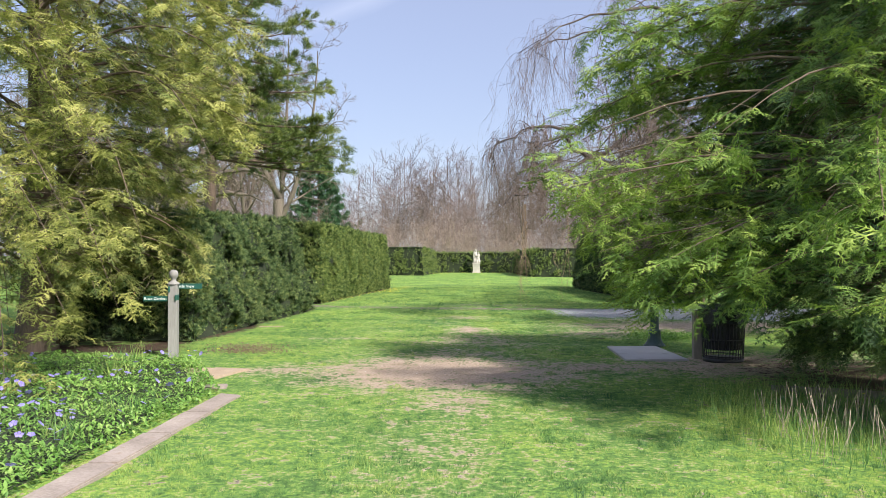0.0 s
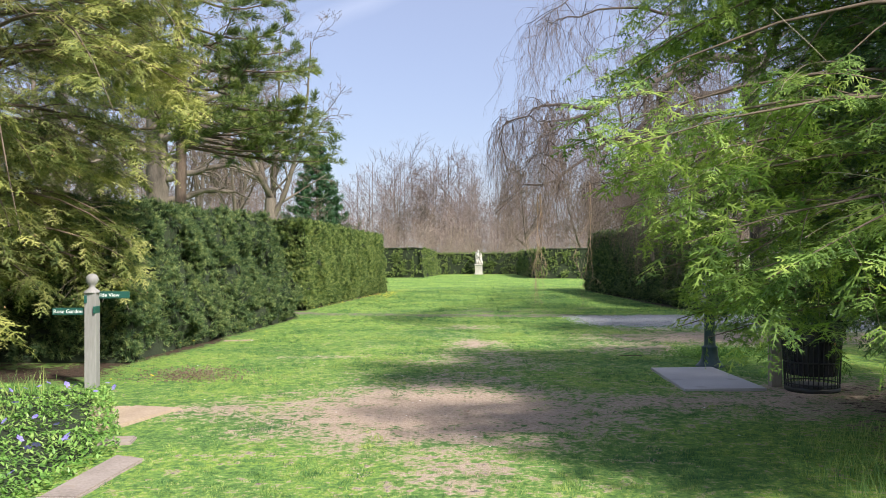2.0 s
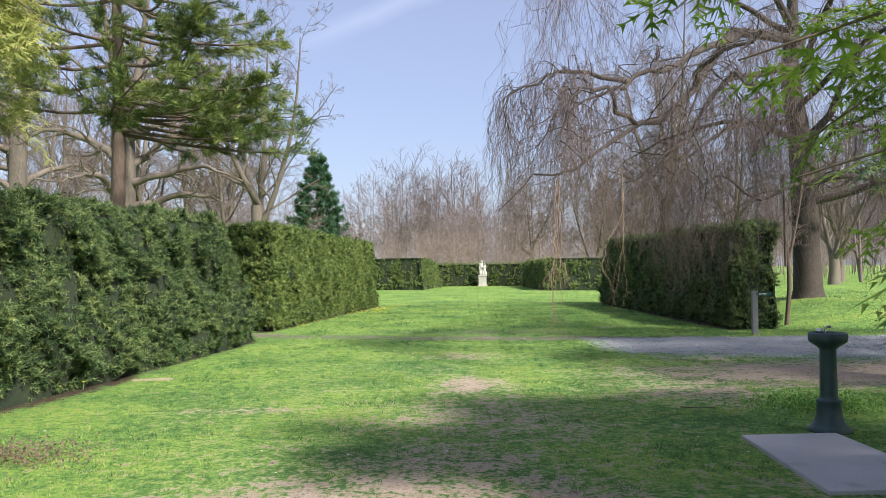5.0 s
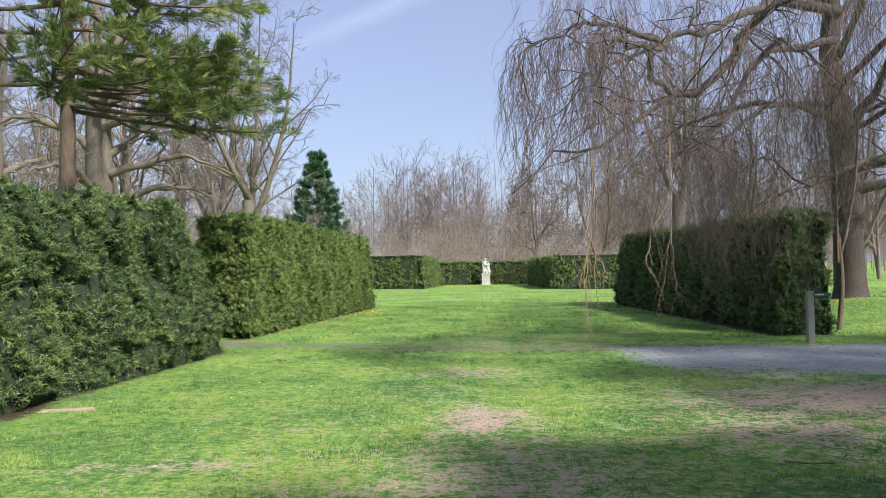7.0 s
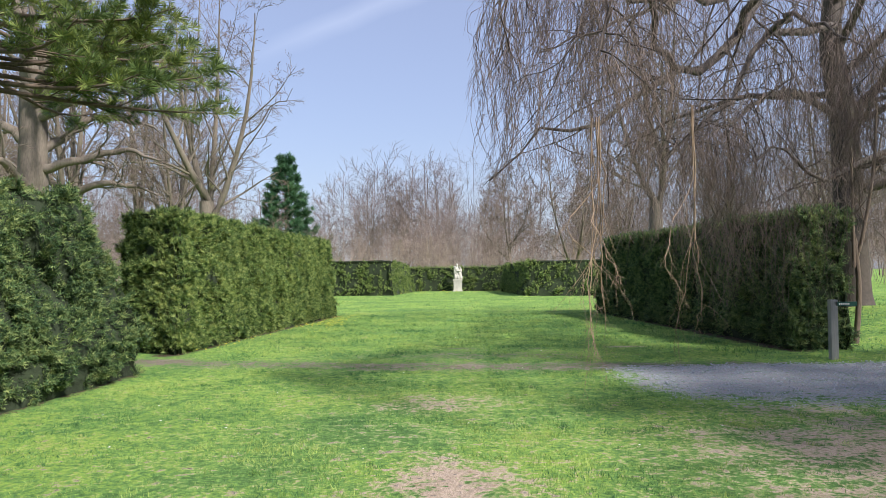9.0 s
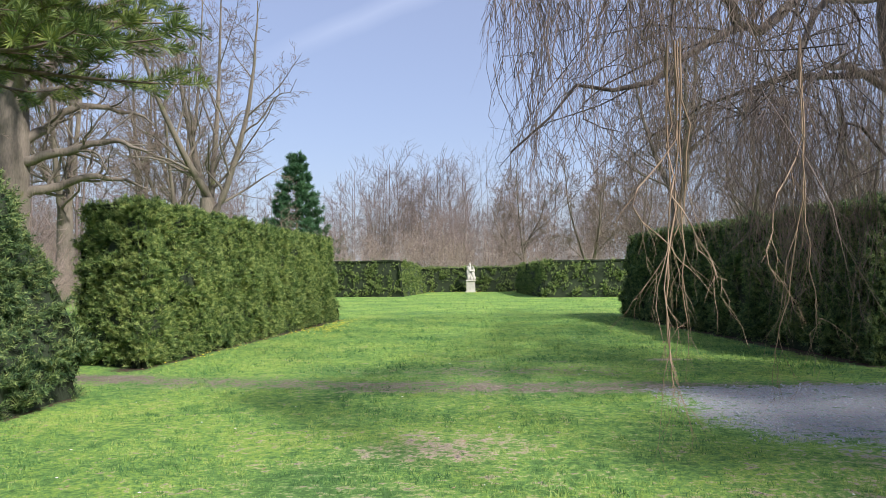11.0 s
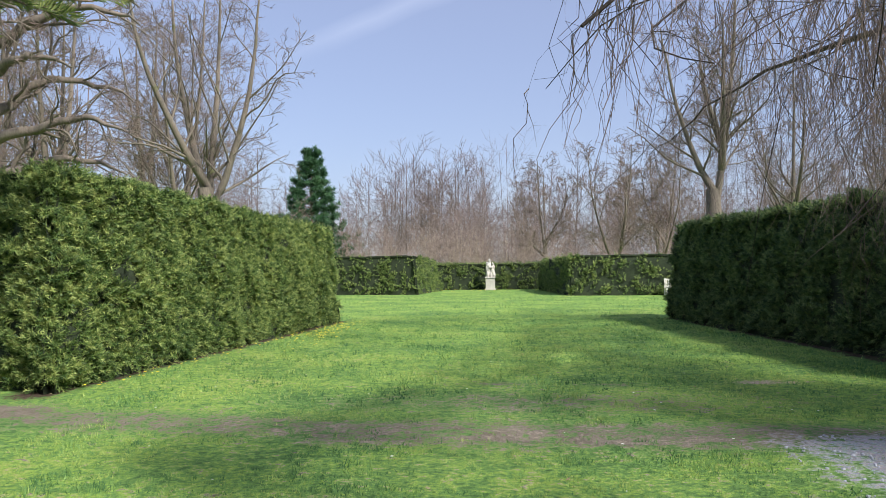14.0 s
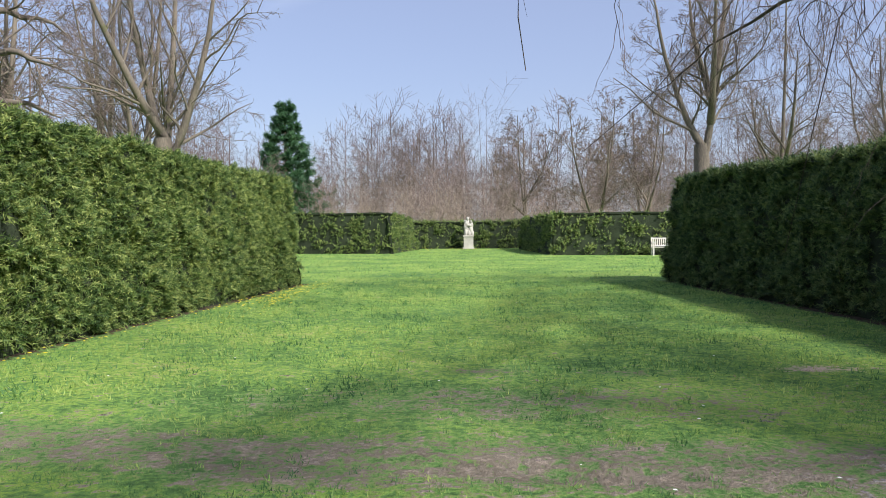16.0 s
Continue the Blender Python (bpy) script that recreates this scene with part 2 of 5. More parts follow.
M_POST = rough_mat("weathered_grey_paint", (0.2, 0.195, 0.185), (0.33, 0.325, 0.31), 3.0, 50.0, 0.75, 0.003, 0.5, stretch=(1, 1, 0.15))
M_SIGN = rough_mat("dark_green_paint", (0.012, 0.07, 0.055), (0.02, 0.11, 0.085), 5.0, 60.0, 0.45, 0.001, 0.2)
M_WHITE = rough_mat("white_paint", (0.72, 0.72, 0.68), (0.86, 0.86, 0.83), 4.0, 60.0, 0.5, 0.001, 0.2)
M_IRON = rough_mat("green_black_cast_iron", (0.02, 0.045, 0.045), (0.045, 0.085, 0.085), 3.0, 50.0, 0.42, 0.002, 0.4, spots=(3.0, 0.62, (0.12, 0.13, 0.12)))
M_CHROME = rough_mat("dull_chrome", (0.5, 0.5, 0.5), (0.7, 0.7, 0.7), 6.0, 50.0, 0.25, 0.001, 0.2, metal=1.0)
M_BLACK = rough_mat("black_wire", (0.01, 0.012, 0.014), (0.025, 0.028, 0.03), 4.0, 40.0, 0.45, 0.001, 0.3)
M_BAG = rough_mat("black_plastic_film", (0.008, 0.01, 0.016), (0.02, 0.022, 0.03), 4.0, 18.0, 0.25, 0.02, 0.9)
M_TEAK = rough_mat("silvery_teak", (0.5, 0.47, 0.42), (0.74, 0.71, 0.66), 4.0, 50.0, 0.8, 0.002, 0.4)
M_WOOD = rough_mat("grey_timber", (0.16, 0.135, 0.11), (0.33, 0.29, 0.24), 3.0, 40.0, 0.9, 0.006, 0.7, stretch=(1, 1, 0.2))
M_PEBBLE = rough_mat("blue_grey_gravel", (0.22, 0.24, 0.28), (0.55, 0.57, 0.62), 9.0, 60.0, 0.9, 0.004, 0.4)
M_LITTER = rough_mat("dry_leaf_litter", (0.22, 0.13, 0.07), (0.5, 0.37, 0.24), 8.0, 50.0, 0.9, 0.003, 0.3)

# ---------- mesh helpers ----------
rng = np.random.default_rng(7)


def mesh_np(name, V, F, material, smooth=False):
    """A mesh from arrays of places and of faces with one number of corners."""
    V, F = np.asarray(V, np.float32).reshape(-1, 3), np.asarray(F, np.int32)
    me = bpy.data.meshes.new(name)
    me.vertices.add(len(V))
    me.vertices.foreach_set("co", V.ravel())
    me.loops.add(F.size)
    me.loops.foreach_set("vertex_index", F.ravel())
    me.polygons.add(len(F))
    me.polygons.foreach_set("loop_start", np.arange(0, F.size, F.shape[1], dtype=np.int32))
    if smooth:
        me.polygons.foreach_set("use_smooth", np.ones(len(F), bool))
    me.update(calc_edges=True)
    me.materials.append(material)
    return me


def part(name, data, material=None, parent=None, label=""):
    """One mesh object under a thing or a part, from a bmesh or a finished mesh."""
    if isinstance(data, bmesh.types.BMesh):
        me = bpy.data.meshes.new(name)
        data.to_mesh(me)
        data.free()
        me.materials.append(material)
        data = me
    ob = new(name, data)
    ob.parent = parent
    if label:
        ob["label"] = label
    return ob


def thing(name, at, label, category, group="", turn=0.0):
    e = new(name)
    e.empty_display_size = 0.1
    e.location, e.rotation_euler = at, (0, 0, turn)
    return tagged(e, label, category, group)


def unit(v):
    return v / np.maximum(np.linalg.norm(v, axis=-1, keepdims=True), 1e-9)


def axes_of(ahead, up):
    """Frames (N,3,3) whose columns are side, ahead and normal."""
    ahead = unit(ahead)
    side = unit(np.cross(ahead, up))
    return np.stack([side, ahead, np.cross(side, ahead)], axis=-1)


def scatter(TV, TF, frames, scale, at):
    """Copies of a small template joined into one set of arrays."""
    V = np.einsum("nij,vj->nvi", frames, TV) * np.asarray(scale)[:, None, None] + at[:, None, :]
    F = TF[None] + (np.arange(len(at)) * len(TV))[:, None, None]
    return V.reshape(-1, 3), F.reshape(-1, TF.shape[1])


def tubes(P, R, sides=3):
    """Tapered tubes along the polylines P (N,K,3) with the radii R (N,K)."""
    N, K, _ = P.shape
    T = unit(np.gradient(P, axis=1))
    ref = np.where(np.abs(T[..., 2:3]) > 0.9, np.array([1.0, 0, 0]), np.array([0, 0, 1.0]))
    A = unit(np.cross(T, ref))
    B = np.cross(T, A)
    a = np.arange(sides) * 2 * np.pi / sides
    V = P[:, :, None] + R[:, :, None, None] * (A[:, :, None] * np.cos(a)[:, None] + B[:, :, None] * np.sin(a)[:, None])
    i = np.arange(K - 1)[:, None] * sides
    j = np.arange(sides)[None]
    quad = np.stack([i + j, i + (j + 1) % sides, i + sides + (j + 1) % sides, i + sides + j], -1).reshape(-1, 4)
    F = quad[None] + (np.arange(N) * K * sides)[:, None, None]
    return V.reshape(-1, 3), F.reshape(-1, 4)


def join(*sets):
    Vs, Fs, k = [], [], 0
    for V, F in sets:
        Vs.append(V)
        Fs.append(F + k)
        k += len(V)
    return np.concatenate(Vs), np.concatenate(Fs)


def curve_points(P, K):
    """A smooth polyline of K points through a few control points."""
    P = np.asarray(P, float)
    n = len(P)
    Q = np.concatenate([[2 * P[0] - P[1]], P, [2 * P[-1] - P[-2]]])
    u = np.linspace(0, n - 1 - 1e-6, K)
    i = u.astype(int)
    t = (u - i)[:, None]
    a, b, c, d = Q[i], Q[i + 1], Q[i + 2], Q[i + 3]
    return 0.5 * (2 * b + (c - a) * t + (2 * a - 5 * b + 4 * c - d) * t**2 + (3 * b - a - 3 * c + d) * t**3)


def along(P, R, u):
    """Places, tangents and radii at the shares u (N,n) of the polylines."""
    N, K, _ = P.shape
    s = u * (K - 1)
    i = np.clip(s.astype(int), 0, K - 2)
    t = (s - i)[..., None]
    r = np.arange(N)[:, None]
    at = P[r, i] * (1 - t) + P[r, i + 1] * t
    return at, unit(P[r, i + 1] - P[r, i]), R[r, i] * (1 - t[..., 0]) + R[r, i + 1] * t[..., 0]


def grow(P, R, n, length, spread, up, lo=0.25, hi=0.98, K=5, thin=0.55, wig=0.08, droop=0.0, tip=0.25):
    """n side branches on each polyline: length as a share of the parent's."""
    N = len(P)
    u = lo + (hi - lo) * (np.arange(n)[None] + rng.random((N, n))) / n
    at, T, r = along(P, R, u)
    L = np.linalg.norm(np.diff(P, axis=1), axis=-1).sum(1)[:, None] * length * (0.6 + 0.7 * rng.random((N, n))) * (1.15 - 0.6 * u)
    d = rng.normal(size=(N, n, 3))
    d = unit(d - (d * T).sum(-1, keepdims=True) * T)
    d = unit(T * np.cos(spread) + d * np.sin(spread) + np.array([0, 0, up]))
    s = np.linspace(0, 1, K)[None, None, :, None]
    C = at[:, :, None] + d[:, :, None] * s * L[..., None, None]
    if K > 2:
        f = 3.0 + 3.5 * rng.random((N, n, 1, 1))
        a, b = rng.normal(size=(2, N, n, 1, 3))
        C = C + (0.2 * wig) * L[..., None, None] * s * (a * np.sin(s * f) + 0.5 * b * np.sin(s * f * 1.8 + 1.0))
    C[..., 2] += (up * 0.5 * s**2 - droop * s**2)[..., 0] * L[..., None]
    q = np.maximum(r * thin, 0.0015)[..., None] * (1 - (1 - tip) * np.linspace(0, 1, K))
    return C.reshape(-1, K, 3), q.reshape(-1, K)


def box_bm(sx, sy, sz, at=(0, 0, 0), bevel=0.0, bm=None):
    own = bmesh.new()
    bmesh.ops.create_cube(own, size=1, matrix=Matrix.Translation(at) @ Matrix.Diagonal((sx, sy, sz, 1)))
    if bevel:
        bmesh.ops.bevel(own, geom=own.edges[:], offset=bevel, segments=2, profile=0.6, affect="EDGES")
    if bm is None:
        return own
    me = bpy.data.meshes.new("t")
    own.to_mesh(me)
    own.free()
    bm.from_mesh(me)
    bpy.data.meshes.remove(me)
    return bm


def lathe(profile, sides=24, at=(0, 0, 0)):
    """A turned shape from (radius, height) pairs, as (V, F) with closed ends."""
    a = np.arange(sides) * 2 * np.pi / sides
    V = np.array([[(r * c + at[0], r * s + at[1], z + at[2]) for c, s in zip(np.cos(a), np.sin(a))] for r, z in profile]).reshape(-1, 3)
    F = [[i * sides + j, i * sides + (j + 1) % sides, (i + 1) * sides + (j + 1) % sides, (i + 1) * sides + j] for i in range(len(profile) - 1) for j in range(sides)]
    return V, np.array(F)


def step(x):
    x = np.clip(x, 0, 1)
    return x * x * (3 - 2 * x)


def wave(p, s, seed=0.0):
    """Cheap smooth noise for arrays of places (…,3), about -1 to 1."""
    x, y, z = (p[..., k] * s for k in range(3))
    return (np.sin(x * 1.7 + 1.3 * np.sin(y * 1.1 + seed) + seed) + np.sin(y * 1.9 + 1.7 * np.sin(z * 1.3 + x * 0.4) + seed * 2.1)
            + np.sin(z * 2.3 + 1.1 * np.sin(x * 1.6 + y * 0.5) + seed * 0.7)) / 3


def height(x, y):
    """The lie of the land: flat lawn, and a low bank under the great beech."""
    return 0.5 * step((np.asarray(x) - 8.0) / 4) * step((np.asarray(y) - 25.5) / 6) * (1 - step((np.asarray(y) - 44) / 10))

# ---------- ground ----------
def ellipse(x, y, cx, cy, rx, ry, turn=0.0):
    c, s = math.cos(turn), math.sin(turn)
    u, v = ((x - cx) * c + (y - cy) * s) / rx, (-(x - cx) * s + (y - cy) * c) / ry
    return np.clip(1.25 - 0.75 * np.sqrt(u * u + v * v), 0, 1)


def strip(x, y, a, b, half):
    """Near the line from a to b."""
    (ax, ay), (bx, by) = a, b
    k = np.clip(((x - ax) * (bx - ax) + (y - ay) * (by - ay)) / ((bx - ax) ** 2 + (by - ay) ** 2), 0, 1)
    return np.clip(1.25 - 0.75 * np.hypot(x - ax - k * (bx - ax), y - ay - k * (by - ay)) / half, 0, 1)


def top_of(*masks):
    m = masks[0]
    for k in masks[1:]:
        m = np.maximum(m, k)
    return m


def soil_mask(x, y):
    return top_of(
        0.9 * ellipse(x, y, -0.1, 10.6, 2.0, 1.75), 0.5 * ellipse(x, y, 0.1, 12.7, 1.4, 1.0), 0.27 * ellipse(x, y, 0.3, 12.0, 3.6, 11.0), 0.66 * ellipse(x, y, 2.6, 11.1, 2.2, 0.6, 0.06), 0.72 * ellipse(x, y, 4.8, 11.3, 2.6, 1.6),
        0.5 * ellipse(x, y, 0.1, 8.3, 0.75, 1.3), 0.62 * ellipse(x, y, -2.35, 10.6, 0.7, 0.45), 0.36 * ellipse(x, y, 0.0, 6.2, 1.0, 2.2),
        0.72 * ellipse(x, y, 0.3, 16.9, 0.6, 0.9), 0.5 * ellipse(x, y, 0.4, 14.6, 1.6, 1.8), 0.5 * ellipse(x, y, -2.2, 15.0, 0.9, 0.3),
        0.5 * ellipse(x, y, 0.2, 20.4, 0.9, 0.8), 0.8 * ellipse(x, y, 6.0, 18.0, 3.6, 1.6), 0.55 * ellipse(x, y, 3.2, 16.2, 1.4, 1.2), 0.68 * ellipse(x, y, 3.85, 27.1, 0.45, 0.2),
        0.75 * ellipse(x, y, 6.5, 8.6, 2.6, 2.4), 0.5 * ellipse(x, y, 4.2, 19.8, 1.4, 0.5))


def mud_mask(x, y):
    return top_of(
        0.62 * strip(x, y, (-1.0, 24.1), (6.0, 23.6), 0.6), 0.55 * strip(x, y, (-5.0, 24.9), (0.5, 23.9), 0.6), 0.8 * strip(x, y, (-7.0, 25.3), (-4.6, 25.0), 0.5),
        0.8 * strip(x, y, (0.2, 23.85), (1.5, 23.65), 0.16), 0.55 * ellipse(x, y, 0.5, 27.0, 0.5, 0.2), 0.5 * ellipse(x, y, 1.9, 26.9, 0.4, 0.2), 0.45 * ellipse(x, y, 1.0, 25.6, 2.5, 0.8))


def gravel_mask(x, y):
    front = step((x - 2.0) / 1.6)
    band = np.minimum(np.clip((y - (19.6 - 0.25 * (x - 3))) / 2.0, 0, 1), np.clip((24.1 + 0.05 * (x - 3) - y) / 0.5, 0, 1))
    return 0.85 * front * band


def mulch_mask(x, y):
    return top_of(
        0.9 * strip(x, y, (-5.6, 12.9), (-5.0, 17.5), 0.42), 0.9 * strip(x, y, (-5.1, 17.5), (-4.7, 23.2), 0.27), 0.9 * strip(x, y, (-5.1, 26.2), (-3.85, 39.5), 0.3),
        0.9 * strip(x, y, (6.8, 26.0), (5.95, 40.0), 0.3), 0.9 * strip(x, y, (-12, 12.6), (-5.6, 13.2), 0.8), 0.85 * ellipse(x, y, -7.5, 18.5, 2.2, 6.0),
        0.8 * ellipse(x, y, 6.0, 9.6, 1.7, 2.4))


def spaced(lo, hi, inner, far, ratio):
    mid = np.arange(lo, hi + inner / 2, inner)
    out, d = [], inner
    while (out[-1] if out else 0) < far:
        d *= ratio
        out.append((out[-1] if out else 0) + d)
    out = np.array(out)
    return np.concatenate([lo - out[::-1], mid, hi + out])


gx, gy = spaced(-8.5, 11.0, 0.15, 3000, 1.28), spaced(3.0, 40.0, 0.14, 3000, 1.28)
GX, GY = np.meshgrid(gx, gy)
GZ = height(GX, GY)
P3 = np.stack([GX, GY, GZ], -1)
near_lawn = step((60 - np.hypot(GX, GY - 20)) / 20)
GZ = GZ + near_lawn * (0.012 * wave(P3, 1.6, 1.0) + 0.008 * wave(P3, 5.0, 2.0))
GZ -= 0.05 * step((0.14 - np.abs(GY - 23.78 + 0.12 * (GX - 0.8))) / 0.12) * step((GX - 0.1) / 0.3) * step((1.6 - GX) / 0.3)
ny, nx = GX.shape
gi = (np.arange(ny - 1)[:, None] * nx + np.arange(nx - 1)[None]).reshape(-1)
ground_me = mesh_np("ground", np.stack([GX, GY, GZ], -1), np.stack([gi, gi + 1, gi + nx + 1, gi + nx], -1), M_GROUND, True)
for name, fn in (("soil", soil_mask), ("mud", mud_mask), ("gravel", gravel_mask), ("mulch", mulch_mask)):
    ground_me.attributes.new(name, "FLOAT", "POINT").data.foreach_set("value", fn(GX, GY).astype(np.float32).ravel())
tagged(part("ground", ground_me), "green mown lawn with bare soil patches and gravel", "lawn", kind="structure")


def bare_at(x, y):
    return top_of(soil_mask(x, y), mud_mask(x, y), gravel_mask(x, y), mulch_mask(x, y))


def blades(x, y, tall, wide, lean=0.5):
    """Grass blades, one bent triangle pair each."""
    n = len(x)
    a, b = rng.random(n) * 2 * np.pi, rng.random(n) * 2 * np.pi
    base = np.stack([x, y, height(x, y) - 0.005], -1)
    side = np.stack([np.cos(a), np.sin(a), 0 * a], -1) * wide[:, None] / 2
    way = np.stack([np.cos(b) * lean * rng.random(n), np.sin(b) * lean * rng.random(n), np.ones(n)], -1)
    tip = base + way * tall[:, None]
    return np.stack([base - side, base + side, tip], 1).reshape(-1, 3), np.arange(3 * n).reshape(-1, 3)


def lawn_points(n, x0, x1, y0, y1, sparse=0.0):
    x, y = x0 + (x1 - x0) * rng.random(n), y0 + (y1 - y0) * rng.random(n)
    p = np.stack([x, y, 0 * x], -1)
    keep = bare_at(x, y) + 0.3 * wave(p, 4.0, 3.0) + 0.25 * wave(p, 11.0, 5.0) < 0.42 + 0.35 * (rng.random(n) - 0.5)
    keep &= ~((x < -2.45) & (y < 11.4) & (x > -9)) & ~((x > 2.7) & (x < 3.75) & (y > 11.7) & (y < 13.68))
    return x[keep], y[keep]


gxs, gys, gt, gw = [], [], [], []
for n, box, tall, wide in ((300000, (-3.4, 3.6, 3.4, 12.5), 0.026, 0.0065), (330000, (-5.2, 5.2, 12.5, 25.5), 0.028, 0.0075), (80000, (-4.6, 6.2, 25.5, 40), 0.04, 0.014), (26000, (-9, 13, 39, 75), 0.05, 0.03),
                           (14000, (3.4, 9, 4, 10), 0.07, 0.009), (12000, (5, 16, 24, 40), 0.06, 0.02)):
    x, y = lawn_points(n, *box)
    gxs.append(x), gys.append(y), gt.append(tall * (0.5 + rng.random(len(x)))), gw.append(wide * (0.7 + 0.6 * rng.random(len(x))))
gx1, gy1 = np.concatenate(gxs), np.concatenate(gys)
gp = np.stack([gx1, gy1, 0 * gx1], -1)
tuft = np.clip(1 + 0.45 * wave(gp, 2.4, 4.0) + 0.8 * wave(gp, 9.0, 6.0) + 0.7 * wave(gp, 21.0, 8.0), 0.25, 2.3)
tagged(part("grass", mesh_np("grass", *blades(gx1, gy1, np.concatenate(gt) * tuft, np.concatenate(gw), 1.1), M_GRASS)), "short mown bright green lawn grass", "grass", kind="stuff")
nt = 9000
lx, ly = 2.6 + 3.4 * rng.random(nt), 5.2 + 4.4 * rng.random(nt)
ok = (ellipse(lx, ly, 4.0, 7.4, 1.5, 2.0) > 0.3 + 0.5 * rng.random(nt))
tagged(part("long_grass", mesh_np("long_grass", *blades(lx[ok], ly[ok], 0.1 + 0.16 * rng.random(ok.sum()), np.full(ok.sum(), 0.007), 0.7), M_GRASS)), "uncut longer grass at the lawn's shaded edge", "grass", kind="stuff")
ns = 130
sx, sy = 3.0 + 1.7 * rng.random(ns), 5.6 + 2.0 * rng.random(ns)
sp0 = np.stack([sx, sy, 0 * sx], -1)
SP = sp0[:, None] + np.linspace(0, 1, 4)[None, :, None] * np.stack([rng.normal(0, 0.06, ns), rng.normal(0, 0.06, ns), 0.22 + 0.2 * rng.random(ns)], -1)[:, None]
SR = np.tile([0.0022, 0.002, 0.0035, 0.004], (ns, 1))
tagged(part("grass_stalks", mesh_np("grass_stalks", *tubes(SP, SR), M_DEAD)), "thin pale seed stalks in the long grass", "grass", kind="stuff")

# loose gravel and litter
nx_ = 5200
px, py = 2.0 + 8 * rng.random(nx_), 18.6 + 5.6 * rng.random(nx_)
ok = gravel_mask(px, py) + 0.35 * rng.random(nx_) > 0.55
px, py = px[ok], py[ok]
octa = np.array([[1, 0, 0], [-1, 0, 0], [0, 1, 0], [0, -1, 0], [0, 0, 0.7], [0, 0, -0.7]], float)
octf = np.array([[0, 2, 4], [2, 1, 4], [1, 3, 4], [3, 0, 4], [2, 0, 5], [1, 2, 5], [3, 1, 5], [0, 3, 5]])
fr = axes_of(rng.normal(size=(len(px), 3)), rng.normal(size=(len(px), 3)))
tagged(part("loose_gravel", mesh_np("loose_gravel", *scatter(octa, octf, fr, 0.008 + 0.016 * rng.random(len(px)) ** 2, np.stack([px, py, height(px, py) + 0.006], -1)), M_PEBBLE)), "loose blue-grey gravel stones on the drive", "gravel", kind="stuff")
leaf_t = np.array([[-0.35, 0, 0], [0, -0.8, 0.1], [0.35, 0, 0.05], [0, 0.9, 0.15]])
leaf_f = np.array([[0, 1, 2], [0, 2, 3]])
nl = 900
lx, ly = -5 + 11 * rng.random(nl), 3 + 24 * rng.random(nl)
ok = (soil_mask(lx, ly) + mulch_mask(lx, ly) > 0.45) | (rng.random(nl) < 0.16)
lx, ly = lx[ok], ly[ok]
fr = axes_of(np.stack([rng.normal(size=len(lx)), rng.normal(size=len(lx)), 0.15 * rng.normal(size=len(lx))], -1), np.tile([0, 0, 1.0], (len(lx), 1)))
tagged(part("leaf_litter", mesh_np("leaf_litter", *scatter(leaf_t, leaf_f, fr, 0.016 + 0.025 * rng.random(len(lx)), np.stack([lx, ly, 0 * lx + 0.012], -1)), M_LITTER)), "dry fallen leaves scattered on soil and grass", "leaves", kind="stuff")

# ---------- hedges ----------
def kites(rows):
    """Thin leaf blades (base, direction, length, width, normal tilt) as two triangles each."""
    V, F = [], []
    for b, d, ln, w in rows:
        b, d = np.array(b, float), unit(np.array(d, float))
        s = unit(np.cross(d, (0.15, 0.1, 1.0)))
        k = len(V)
        V += [b, b + d * ln * 0.45 + s * w / 2, b + d * ln, b + d * ln * 0.45 - s * w / 2]
        F += [[k, k + 1, k + 2], [k, k + 2, k + 3]]
    return np.array(V), np.array(F)


r0 = random.Random(3)
leafy_v, leafy_f = [], []
for i in range(16):
    y, a = 0.058 * i, i * 2.4
    b = np.array((0, y, 0.0))
    d = np.array((math.cos(a), 0.75, math.sin(a) * 0.8)) * (0.46 - 0.016 * i) * r0.uniform(0.8, 1.2)
    side = unit(np.cross(d, np.array((0.2, 1.0, 0.1)))) * 0.045
    leafy_v += [b - side, b + side, b + d]
    leafy_f.append((3 * i, 3 * i + 1, 3 * i + 2))
SPRIG = (np.array(leafy_v), np.array(leafy_f))


def lumps(p, amp, seed):
    """A displacement that is the same wherever two faces meet."""
    return np.stack([wave(p, 2.1, seed) + 0.5 * wave(p, 5.5, seed + 1), wave(p, 2.1, seed + 2) + 0.5 * wave(p, 5.5, seed + 3), 0.6 * wave(p, 2.3, seed + 4) + 0.4 * wave(p, 6.0, seed + 5)], -1) * amp


